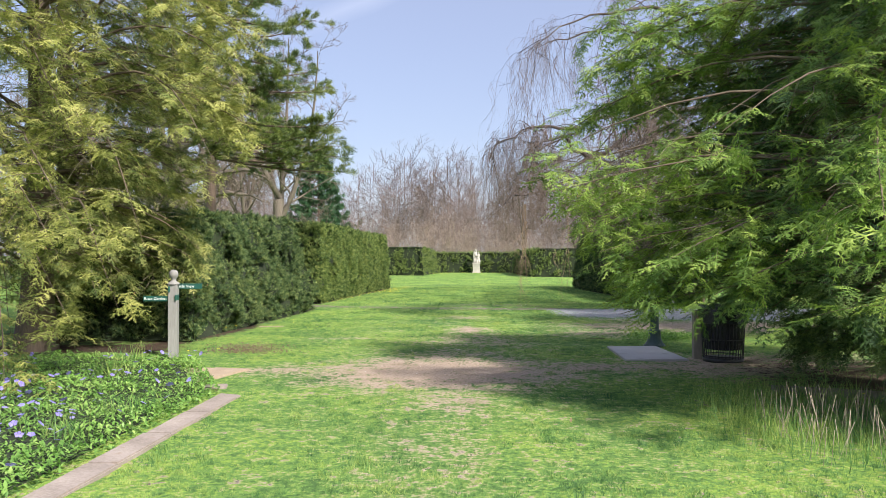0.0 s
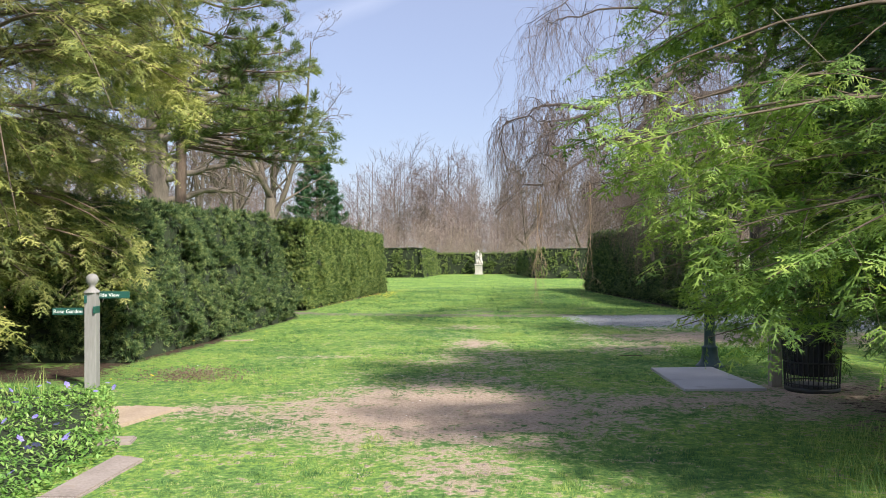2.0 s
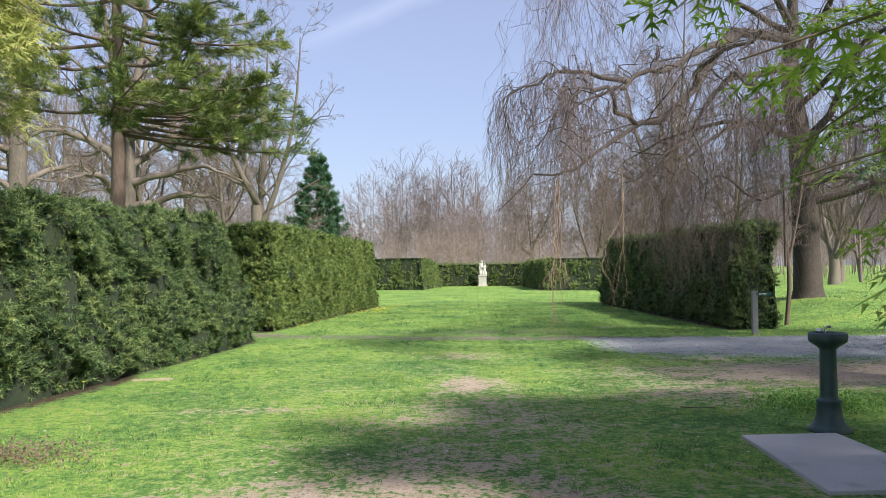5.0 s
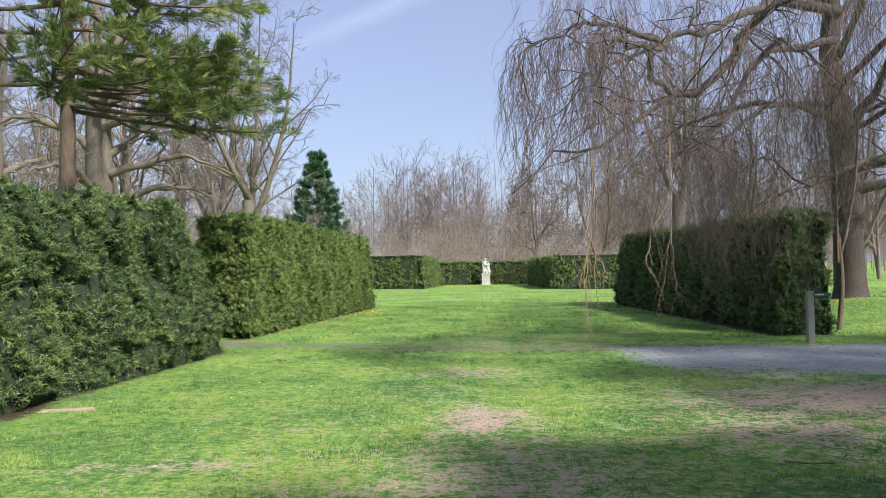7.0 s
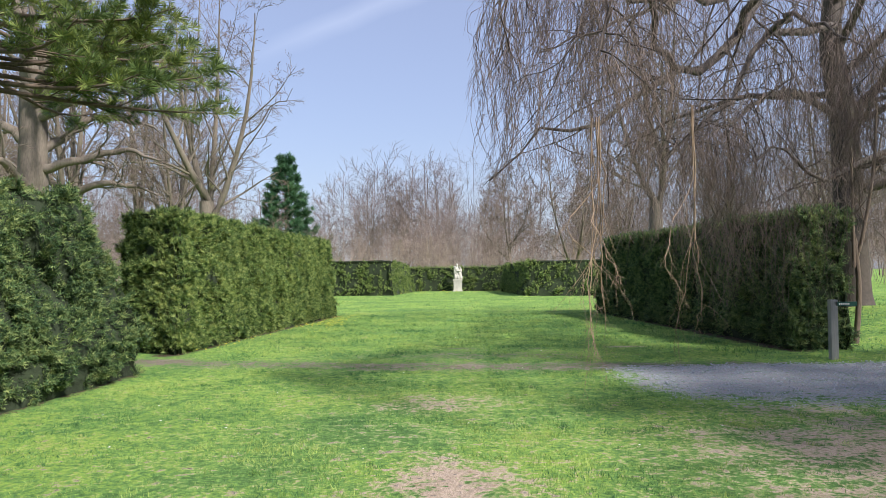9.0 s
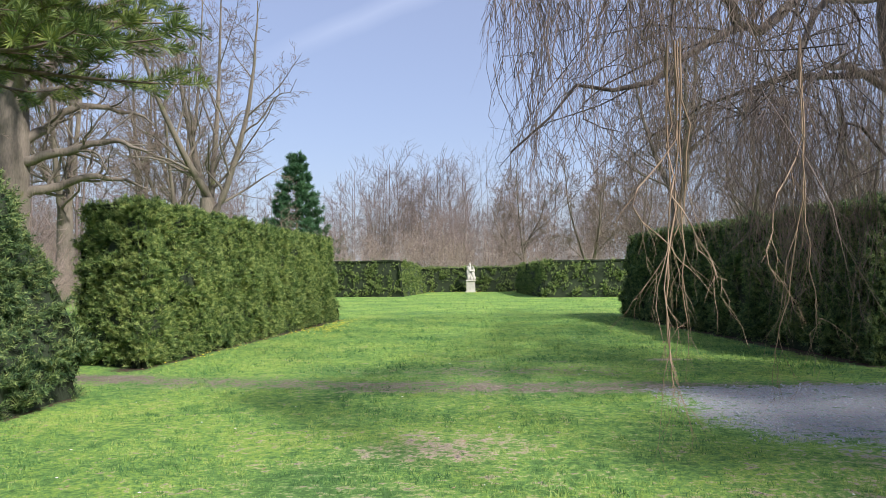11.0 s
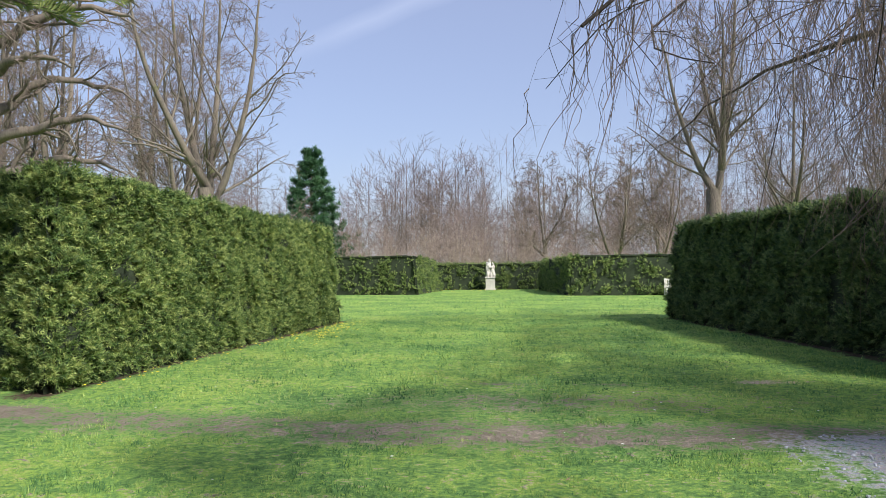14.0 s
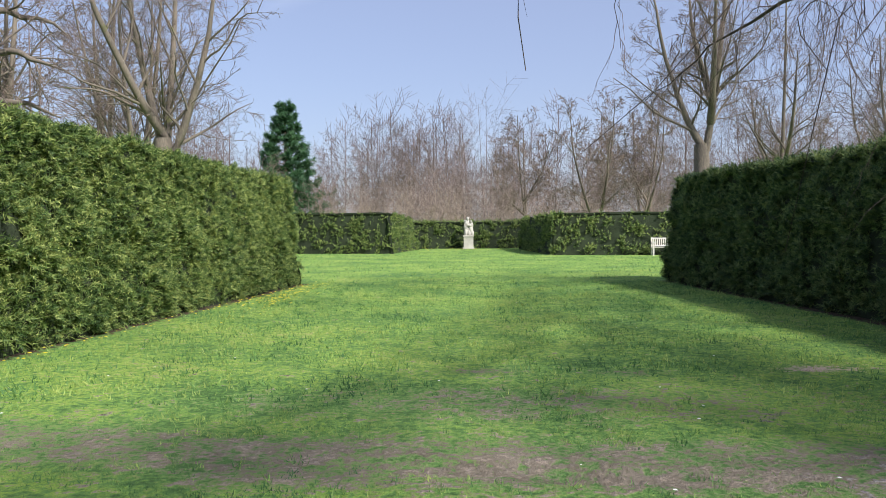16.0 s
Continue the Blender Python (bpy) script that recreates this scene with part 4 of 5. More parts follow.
limb(0.24, (0.1, 0.2, 8.8), (-2.7, -2.3, 8.3), (-3.9, -3.8, 7.4), (-5.05, -5.8, 5.9), (-6.3, -7.8, 4.8), (-7.3, -9.1, 4.3), (-8.5, -10.8, 3.35), (-9.25, -11.4, 3.0), (-9.9, -11.9, 2.8), (-10.5, -12.1, 2.2))
limb(0.17, (0, 0.2, 7.9), (-2.0, -1.8, 7.2), (-3.6, -3.8, 6.5), (-5.5, -6.8, 4.5), (-6.5, -8.3, 3.7), (-7.2, -9.3, 3.2), (-7.8, -10.0, 2.9))
limb(0.15, (-2.7, -2.3, 8.25), (-4.9, -5.8, 6.8), (-6.5, -8.3, 5.75), (-7.7, -10.3, 5.0), (-8.4, -11.2, 4.6), (-9.3, -11.9, 4.05), (-9.9, -12.4, 3.7))
limb(0.15, (0, 0.2, 5.4), (-2.2, -1.7, 5.6), (-3.6, -3.8, 5.1), (-4.9, -5.8, 4.2), (-6.0, -7.3, 3.7), (-6.9, -8.3, 3.3))
limb(0.2, (0.2, 0.2, 3.2), (2.4, -0.6, 3.8), (0.9, -1.7, 3.85), (-0.6, -3.2, 3.8), (-2.6, -5.2, 3.15), (-3.75, -6.2, 2.95), (-4.6, -6.9, 3.3), (-5.4, -7.7, 3.1), (-6.0, -8.3, 3.4))
limb(0.26, (0.2, 0.3, 5.0), (0.6, 0.2, 5.6), (0.95, -0.2, 6.3), (1.15, -0.7, 7.1), (1.5, -1.2, 7.8), (2.3, -1.8, 8.8), (3.8, -3.4, 9.6), (6.0, -5.6, 8.6))
limb(0.06, (-7.7, -10.3, 5.0), (-8.8, -11.9, 4.75), (-9.4, -12.7, 4.6), (-9.9, -13.1, 4.3), (-10.25, -13.4, 4.15), (-10.5, -13.6, 3.65))
limb(0.07, (-7.3, -9.1, 4.3), (-8.4, -11.6, 4.5), (-8.9, -13.1, 4.3), (-9.4, -14.1, 3.8), (-9.65, -14.75, 3.0))
limb(0.18, (0, 0.3, 9.2), (-2.4, -2.6, 10.6), (-5.2, -5.6, 10.0), (-7.8, -8.6, 8.6), (-9.4, -10.4, 7.2))
limb(0.15, (0, 0.2, 3.8), (2.6, -3.2, 4.4), (5.4, -6.2, 4.9), (7.8, -8.4, 4.0))
limb(0.14, (0, 0.3, 6.0), (-2.6, 3.6, 6.4), (-4.4, 7.0, 5.6), (-5.6, 9.0, 4.6))
limb(0.16, (0.1, 0.2, 7.4), (-1.0, -5.2, 8.8), (-2.4, -10.0, 8.0), (-3.6, -13.6, 6.4))
limb(0.13, (0.1, 0.1, 4.6), (-1.2, -4.4, 4.9), (-1.8, -8.2, 4.2), (-3.0, -11.0, 3.8))
limb(0.16, (0, 0.3, 10.2), (0.6, -1.0, 12.3), (-1.0, -2.6, 13.6), (-3.6, -4.6, 13.2))
limb(0.15, (0, 0.3, 9.0), (-3.6, 0.2, 10.8), (-7.0, -1.6, 10.2), (-9.2, -4.0, 8.6))
limb(0.15, (0, 0.3, 8.0), (2.0, 2.4, 10.4), (4.6, 4.0, 10.6), (7.0, 4.4, 9.0))
limb(0.14, (0.2, 0.2, 6.6), (0.8, -4.2, 7.8), (0.6, -8.6, 7.4), (-0.6, -12.2, 6.0))
limb(0.12, (0.2, 0.1, 5.0), (1.2, -4.8, 5.8), (1.8, -9.0, 5.4), (1.4, -12.6, 4.0))
limb(0.1, (-5.05, -5.8, 5.9), (-5.6, -8.6, 5.9), (-5.4, -11.4, 5.6), (-6.2, -13.6, 5.0), (-7.2, -15.0, 4.4))
limb(0.1, (-3.6, -3.8, 6.5), (-4.2, -6.6, 6.0), (-4.3, -8.6, 5.0), (-4.6, -10.2, 4.0))
KB = 22
KB = 16


def wander(P, amount):
    """Smooth random bends that grow along each branch."""
    n, K = P.shape[:2]
    s = np.linspace(0, 1, K)[None, :, None]
    L = np.linalg.norm(P[:, -1] - P[:, 0], axis=1)[:, None, None]
    a, b = rng.normal(size=(2, n, 1, 3)) * np.array([1, 1, 0.45])
    f = 3 + 3 * rng.random((n, 1, 1))
    return amount * 0.16 * L * s * (a * np.sin(s * f) + 0.5 * b * np.sin(s * f * 1.6 + 1))


LP = np.array([curve_points(p, KB) for p in limb_paths])
LP[:, 2:-1] += rng.normal(size=LP[:, 2:-1].shape) * 0.055
LR = np.array([0.01 + 0.72 * q * (1 - np.linspace(0, 1, KB)) ** 1.6 for q in limb_size])
part("trunk", mesh_np("trunk", *tubes(curve_points([(0.35, 0.3, -0.3), (0.33, 0.3, 0.6), (0.28, 0.3, 3.0), (0.15, 0.3, 5.5), (-0.1, 0.35, 7.5), (0.05, 0.4, 9.6), (0.0, 0.4, 12.5)], 16)[None],
                                      np.array([[0.8, 0.56, 0.48, 0.45, 0.43, 0.42, 0.4, 0.38, 0.36, 0.34, 0.31, 0.27, 0.23, 0.18, 0.13, 0.08]]), 14), M_BEECH, True), None, beech)
for k in range(len(LP)):
    part("limb", mesh_np("limb", *tubes(LP[k:k + 1], LR[k:k + 1], 8), M_BEECH, True), None, beech)
S1, R1 = grow(LP, np.maximum(LR, 0.035), 17, 0.17, radians(55), 0.05, 0.2, 0.99, 9, 0.3, 0.75, 0.45, 0.3)
S1 = S1 + wander(S1, 0.75)
S2, R2 = grow(S1, R1, 6, 0.6, radians(50), 0.0, 0.2, 0.99, 8, 0.5, 0.7, 0.6, 0.35)
S2 = S2 + wander(S2, 0.8)


def in_the_way(P):
    """Branches that would hang into the walk or out over the open lawn."""
    x, y, z = P[..., 0] + BX, P[..., 1] + BY, P[..., 2] + 0.45
    low = (x < 2.0) & (z < 2.0) & (y > 10) | (x < 0.55) | (z < 1.9) & (x < 4.2) & (y > 18.5) | (z < 0.6)
    return low.any(1)


k1, k2 = ~in_the_way(S1), ~in_the_way(S2)
S1, R1, S2, R2 = S1[k1], R1[k1], S2[k2], R2[k2]
part("branch_crown", mesh_np("branch_crown", *join(tubes(LP[:0], LR[:0], 5), tubes(S1, R1, 5), tubes(S2, R2, 4)), M_BEECH), None, beech)


def sway(n, K, amount):
    """Smooth random drift along a twig."""
    return np.cumsum(np.cumsum(rng.normal(size=(n, K, 3)), axis=1), axis=1) * amount / K**1.5


def strands(P, R, n, least, most, K=8, power=1.6, thick=0.0052):
    """Hanging twigs, nearly upright, crooked from node to node."""
    N = len(P)
    u = 0.15 + 0.85 * rng.random((N, n))
    at, T, _ = along(P, R, u)
    at, T = at.reshape(-1, 3), T.reshape(-1, 3)
    L = least + (most - least) * rng.random(len(at)) ** power
    d = T * 0.5 + rng.normal(size=T.shape) * 0.3
    s = np.linspace(0, 1, K)[None, :, None]
    C = at[:, None] + d[:, None] * np.sqrt(s) * (0.22 * L)[:, None, None] + sway(len(at), K, 0.3) * s * np.minimum(L, 1.8)[:, None, None]
    C[:, :, 2] = at[:, None, 2] + (0.1 * np.sin(s * 3) * L[:, None, None] - s**1.15 * L[:, None, None])[..., 0]
    C = C + wander(C, 0.6) + rng.normal(size=C.shape) * np.array([0.02, 0.02, 0.008]) * np.minimum(1, 3 * s)
    return C, np.linspace(thick, 0.0019, K)[None] * np.ones((len(at), 1))


H1, HR1 = strands(S2, R2, 3, 0.3, 1.8, 7, 1.6, 0.0046)
H2, HR2 = strands(S1, R1, 5, 0.4, 2.2, 8)
# the heavy curtain under the low limbs, in front of the hedge's end
low_limbs = [1, 3, 4, 12, 19]
H3, HR3 = strands(LP[low_limbs][:, 8:], LR[low_limbs][:, 8:], 80, 0.8, 3.2, 12, 1.0, 0.006)
H3 = H3 + rng.normal(size=(len(H3), 1, 3)) * np.array([0.35, 0.35, 0.1])

mid_ = S2[:, 4] + [BX, BY, 0.45]
over_end = (mid_[:, 0] > 4.6) & (mid_[:, 0] < 9.5) & (mid_[:, 1] > 20.5) & (mid_[:, 1] < 27.5) & (mid_[:, 2] > 2.2) & (mid_[:, 2] < 5.5)
H4, HR4 = strands(S2[over_end], R2[over_end], 1, 0.8, 3.4, 12, 0.9, 0.006)


def hang_free(C, R):
    """Only twigs that keep clear of the walk and the open lawn."""
    x, y, z = C[..., 0] + BX, C[..., 1] + BY, C[..., 2] + 0.45
    bad = (x < 2.2) & (z < 1.9) & (y > 10) | (x < 0.5) | (z < 1.7) & (x < 4.6) & (y > 18.5) | (z < 0.5)
    ok_ = ~bad.any(1)
    return C[ok_], R[ok_]


sets = []
for C, R in ((H1, HR1), (H2, HR2), (H3, HR3), (H4, HR4)):
    C, R = hang_free(C, R)
    T1, TR1 = grow(C, R, 2, 0.28, radians(38), -0.5, 0.2, 0.95, 3, 0.7, 0.3, 0.2)
    sets += [tubes(C, R, 3), tubes(T1, TR1, 3)]
part("twig_curtain", mesh_np("twig_curtain", *join(*sets), M_TWIG), None, beech, "thin purplish-brown hanging twigs")


def low_cluster(x, y, top, n, bottom, arc, seed):
    """A bundle of bare shoots that hangs low over the drive's edge and spreads towards its tips."""
    r = np.random.default_rng(seed)
    P = []
    for k in range(n):
        a, e = r.normal(size=2) * 0.05, r.normal(size=2) * 0.16
        z1 = bottom + 1.3 * r.random() ** 1.3
        side = arc * max(0.0, r.normal(0.35, 0.5))
        P.append(curve_points([(x + a[0], y + a[1], top), (x + 1.4 * a[0], y + 1.4 * a[1], top * 0.6 + 0.5 * z1 * 0.8), (x + a[0] - side, y + e[1] * 0.6, z1 + 0.55 * (top - z1) * 0.55),
                               (x + e[0] * 0.7 - side * 1.15, y + e[1], z1 + 0.1), (x + e[0] - side * r.uniform(0.7, 1.3), y + e[1] * 1.2, z1)], 16))
    P = np.array(P) - [BX, BY, 0.45]
    P[:, 1:] += r.normal(size=P[:, 1:].shape) * 0.011
    R = np.linspace(0.0062, 0.0022, 16)[None] * np.ones((n, 1))
    A, AR = grow(P, R, 5, 0.2, radians(36), -0.5, 0.35, 0.95, 6, 0.7, 0.6, 0.25)
    B, BR = grow(A, AR, 3, 0.4, radians(40), -0.3, 0.2, 0.95, 3, 0.8, 0.3, 0.2)
    part("twig_curtain", mesh_np("twig_curtain", *join(tubes(P, R, 5), tubes(A, AR, 4), tubes(B, BR, 3)), M_TWIG_LIT), None, beech, "tan sunlit shoots hanging low")


low_cluster(1.6, 18.22, 2.9, 6, 0.6, 0.2, 1)
low_cluster(2.75, 19.2, 3.2, 3, 0.75, 0.3, 2)

# ---------- bare trees ----------
def bare_tree(name, at, label, tall, trunk_r, stems, seed, bark=M_BARK_GREY, low=0.12, spread=0.55, detail=(8, 6, 5), twig=0.01, lean=(0, 0), arches=()):
    """A leafless tree: stems from a short bole, limbs, branches and twigs."""
    t = thing(name, at, label, "tree")
    r = random.Random(seed)
    bole = tall * low
    P = [curve_points([(0, 0, -0.2), (0.1, 0, bole * 0.5), (0.05 + lean[0] * 0.2, 0.05, bole * 1.05)], 14)]
    R = [np.linspace(trunk_r * 1.25, trunk_r * 0.9, 14)]
    for k in range(stems):
        a = 2 * math.pi * k / stems + r.uniform(-0.5, 0.5)
        f = spread * r.uniform(0.35, 1.1) * (0.35 if k == 0 else 1)
        h = tall * r.uniform(0.78, 1.0) * (1.0 if k == 0 else 0.92 - 0.25 * f)
        bend = 1 + 0.02 * np.cumsum(rng.normal(size=(14, 1)), axis=0) * np.array([1, 1, 0.2])
        o = np.array((0.03, 0.03, bole * 0.75)) if k == 0 or r.random() < 0.3 else P[1][r.choice((2, 3, 4, 5))] - np.array((0, 0, 0.1))
        dx, dy = math.cos(a) * f * h * 0.5 + lean[0] * h, math.sin(a) * f * h * 0.5 + lean[1] * h
        g = h - o[2]
        way = curve_points([(0, 0, 0), (dx * 0.36, dy * 0.36, g * 0.2), (dx * 0.8, dy * 0.8, g * 0.58), (dx, dy, g)], 14)
        P.append(o + (bend * way if k else way))
        R.append(np.linspace(trunk_r * (0.72 if stems < 3 else 0.55), 0.03, 14))
    for z, reach, rise, az in arches:
        u = np.linspace(0, 1, 14)
        way = np.stack([math.sin(az) * reach * u, math.cos(az) * reach * u, z + rise * np.sin(u * 2.1) - 0.35 * rise * u**3], -1)
        way[2:] += np.cumsum(rng.normal(size=(12, 3)) * 0.07, axis=0)
        P.append(way)
        R.append(trunk_r * (0.04 + 0.36 * (1 - u) ** 0.8))
    P, R = np.array(P), np.array(R)
    L1, Q1 = grow(P[1:], R[1:], detail[0] + 3, 0.36, radians(46), 0.12, 0.15, 0.97, 8, 0.42, 0.5)
    L2, Q2 = grow(L1, Q1, detail[1] + 2, 0.44, radians(44), 0.06, 0.15, 0.98, 6, 0.5, 0.6)
    L3, Q3 = grow(L2, Q2, detail[2] + 1, 0.5, radians(44), 0.0, 0.12, 0.99, 4, 0.55, 0.6)
    L4, Q4 = grow(L3, Q3, 3, 0.55, radians(40), 0.05, 0.1, 0.99, 2, 0.6, 0.3)
    part("trunk", mesh_np("trunk", *tubes(P, R, 9), bark, True), None, t)
    part("limb_crown", mesh_np("limb_crown", *join(tubes(L1, Q1, 6), tubes(L2, np.maximum(Q2, twig), 4)), bark), None, t)
    part("twig_crown", mesh_np("twig_crown", *join(tubes(L3, np.maximum(Q3, twig), 3), tubes(L4, np.maximum(Q4, twig * 0.75), 3)), M_TWIG), None, t)
    return t


bare_tree("bare_tree", (-19.2, 67.2, 0), "tall leafless multi-stemmed tree with fine grey branches", 23, 0.36, 5, 5, low=0.24, spread=0.48, detail=(9, 6, 4), twig=0.012)
bare_tree("bare_tree", (-26.5, 78.0, 0), "tall slender leafless tree behind a hedge", 25, 0.45, 2, 6, spread=0.3, detail=(9, 5, 4))
bare_tree("bare_tree", (-15.1, 40.0, 0), "old leafless tree with thick mossy arching limbs", 21, 0.5, 3, 8, low=0.45, spread=0.5, detail=(7, 4, 3), twig=0.007,
          arches=((4.0, 4.4, 1.2, 1.5), (5.3, 4.8, 1.1, 1.7), (5.9, 4.6, 1.7, 1.3), (7.0, 4.0, 0.6, 1.9), (8.2, 5.4, 1.5, 1.5), (7.6, 5.2, 1.6, 2.3), (4.8, 4.2, 1.0, 3.3), (6.4, 4.6, 1.4, 4.4), (9.4, 5.0, 1.8, 1.2)))
bare_tree("bare_tree", (-22.5, 58.0, 0), "leafless tree with mossy forked stems", 22, 0.45, 4, 9, low=0.25, spread=0.6, detail=(7, 4, 3), twig=0.01)
bare_tree("bare_tree", (15.4, 68.3, 0), "tall leafless tree with upswept limbs behind a hedge", 25, 0.5, 4, 14, low=0.25, spread=0.5, detail=(9, 6, 5))
bare_tree("bare_tree", (22.5, 74.0, 0), "leafless tree with ivy-dark stems", 20, 0.4, 3, 15, spread=0.6, detail=(8, 5, 4))
bare_tree("bare_tree", (29.0, 70.0, 0), "leafless spreading tree at the garden's edge", 20, 0.4, 4, 16, spread=0.8, detail=(8, 5, 4))
bare_tree("bare_tree", (-34.0, 66.0, 0), "leafless tree with many thin stems", 22, 0.4, 4, 17, spread=0.6, detail=(7, 5, 4))
bare_tree("bare_tree", (14.5, 100.0, 0), "pale leafless tree with a leaning limb", 17, 0.35, 4, 18, spread=0.9, detail=(8, 5, 4), twig=0.018)
bare_tree("bare_tree", (21.0, 108.0, 0), "pale leafless tree among brushwood", 19, 0.35, 4, 19, spread=0.8, detail=(8, 5, 4), twig=0.018)
bare_tree("sapling", (8.5, 27.2, 0.1), "thin leaning leafless sapling by the sign", 5.5, 0.05, 2, 31, M_BARK, 0.35, 0.4, (5, 4, 3), 0.004, (0.08, 0))

for k, (x, y, turn) in enumerate(((-13.5, 56.0, 70), (-25.0, 49.0, 200), (-38.0, 78.0, 130), (35.0, 82.0, 40), (8.5, 112.0, 250))):
    src = [o for o in scene.objects if o.name.startswith("bare_tree")][(3, 2, 4, 6, 8)[k]]
    copy_thing(src, pose(x, y, 0, 0, 0, turn))


def woods(name, label, n, x0, x1, y0, y1, h0, h1, seed, material, stems, detail, twig, thin=0.009, reach=0.3):
    """Far trees as one mass: a few grown once, then set down many times."""
    r = np.random.default_rng(seed)
    variants = []
    for k in range(5):
        P = []
        for j in range(stems):
            a, f = r.random() * 6.28, r.random() * (0.22 if stems < 3 else 0.5)
            P.append(curve_points([(0, 0, 0), (math.cos(a) * f * 0.25, math.sin(a) * f * 0.25, 0.35), (math.cos(a) * f * 0.5, math.sin(a) * f * 0.5, 0.95 + 0.1 * r.random())], 7))
        P = np.array(P)
        R = np.tile(np.linspace(thin, 0.002, 7), (stems, 1))
        A, AR = grow(P, R, detail[0], reach * 1.15, radians(52), 0.16, 0.22, 0.98, 5, 0.5, 0.5)
        B, BR = grow(A, AR, detail[1], 0.5, radians(48), 0.06, 0.15, 0.99, 2, 0.6, 0.45)
        variants.append((P, np.maximum(R, twig), A, np.maximum(AR, twig), B, np.maximum(BR, twig * 0.8)))
    sets = []
    for i in range(n):
        P, R, A, AR, B, BR = variants[i % 5]
        h = h0 + (h1 - h0) * r.random()
        a = r.random() * 6.28
        m = np.array([[math.cos(a), -math.sin(a), 0], [math.sin(a), math.cos(a), 0], [0, 0, 1]]).T * h
        o = np.array([x0 + (x1 - x0) * r.random(), y0 + (y1 - y0) * r.random(), -0.1])
        if abs(o[0] / o[1] + 0.19) < 0.05 and 95 < o[1] < 162:
            o[0] += 22
        k = h if h0 > 8 else h0
        sets += [tubes(P @ m + o, R * k, 4), tubes(A @ m + o, AR * k, 3), tubes(B @ m + o, BR * k, 3)]
    return tagged(part(name, mesh_np(name, *join(*sets), material)), label, "woods", kind="stuff")


woods("far_woods", "distant wood of bare pinkish-grey trees", 300, -105, 100, 135, 200, 13, 22, 1, M_TWIG_FAR, 1, (22, 9), 0.001, 0.005)
woods("near_woods", "belt of bare young trees behind the hedges", 75, -60, 70, 98, 130, 7, 14, 2, M_TWIG_FAR, 2, (12, 9), 0.0011, 0.007, 0.42)
woods("brushwood", "tangled pale brown brushwood behind the hedges", 330, -52, 56, 84, 130, 2.6, 6.5, 3, M_TWIG_TAN, 3, (6, 4), 0.0034, 0.006, 0.55)
woods("underbrush", "brown tangled underbrush beneath bare trees", 70, -27, -9, 30, 60, 1.8, 3.4, 6, M_TWIG_TAN, 3, (7, 5), 0.003, 0.005, 0.55)
woods("edge_woods", "bare trees closing the garden's sides", 34, 32, 90, 20, 95, 13, 20, 4, M_TWIG_FAR, 2, (9, 5), 0.001, 0.01, 0.4)
woods("side_woods", "bare trees beyond the hedge and pine", 34, -90, -30, 25, 95, 13, 20, 5, M_TWIG_FAR, 2, (9, 5), 0.001, 0.01, 0.4)
for o in bpy.data.objects:
    if o.name.split(".")[0] in ("branch_crown", "limb_crown", "twig_crown", "twig_curtain", "deadwood", "cone_crop", "needles", "tip_growth", "foliage"):
        o["kind"] = "stuff"

# ---------- small things: near garden ----------
def slab_bm(points, z0, z1, bevel=0.008):
    """A stone or slab with an outline of a few corners."""
    bm = bmesh.new()
    f = bm.faces.new([bm.verts.new((x, y, z0)) for x, y in points])
    if f.normal.z > 0:
        f.normal_flip()
    g = bmesh.ops.extrude_face_region(bm, geom=[f])
    for v in g["geom"]:
        if isinstance(v, bmesh.types.BMVert):
            v.co.z = z1
    bmesh.ops.recalc_face_normals(bm, faces=bm.faces[:])
    bmesh.ops.bevel(bm, geom=[e for e in bm.edges if e.verts[0].co.z > (z0 + z1) / 2 and e.verts[1].co.z > (z0 + z1) / 2], offset=bevel, segments=2, affect="EDGES")
    return bm


kr = random.Random(5)
kx0, kx1, kys = -2.79, -2.52, [2.4, 3.42, 4.4, 5.45, 6.5, 7.5, 8.52]
for a, b in zip(kys[:-1], kys[1:]):
    s0, s1 = (a - 4.65) * 0.023, (b - 4.65) * 0.023
    j = lambda: kr.uniform(-0.012, 0.012)
    top = b + 0.1 if b == kys[-1] else b - 0.012
    tagged(part("edging_stone", slab_bm([(kx0 + s0 + j(), a), (kx1 + s0 + j(), a), (kx1 + s1 + j(), b - 0.012), (kx0 + s1 + j(), top)], -0.08, 0.032 + j() * 0.5, 0.012), M_KERB),
           "worn pinkish edging stone along a flower bed", "edging stone", "edging stones of the flower bed")
tagged(part("edging_stone", slab_bm([(-3.05, 9.0), (-2.78, 9.06), (-2.83, 9.3), (-3.1, 9.26)], -0.05, 0.03, 0.012), M_KERB), "small sunken grey stone in the grass", "stone")
for pts in ([(-2.9, 10.6), (-3.45, 10.72), (-3.64, 10.15), (-3.2, 9.72)], [(-3.49, 10.71), (-4.1, 10.62), (-4.16, 10.02), (-3.68, 10.15)], [(-3.24, 9.7), (-3.66, 10.11), (-4.14, 9.97), (-3.95, 9.5), (-3.4, 9.46)]):
    tagged(part("flagstone", slab_bm(pts, -0.05, 0.028 + kr.uniform(-0.006, 0.006), 0.01), M_FLAG), "buff flagstone sunk in the lawn", "flagstone", "flagstones by the signpost")
tagged(part("flagstone", slab_bm([(-4.6, 17.35), (-4.05, 17.55), (-4.1, 17.66), (-4.62, 17.5)], -0.05, 0.02, 0.01), M_FLAG), "narrow buff stone lying in the grass", "flagstone")
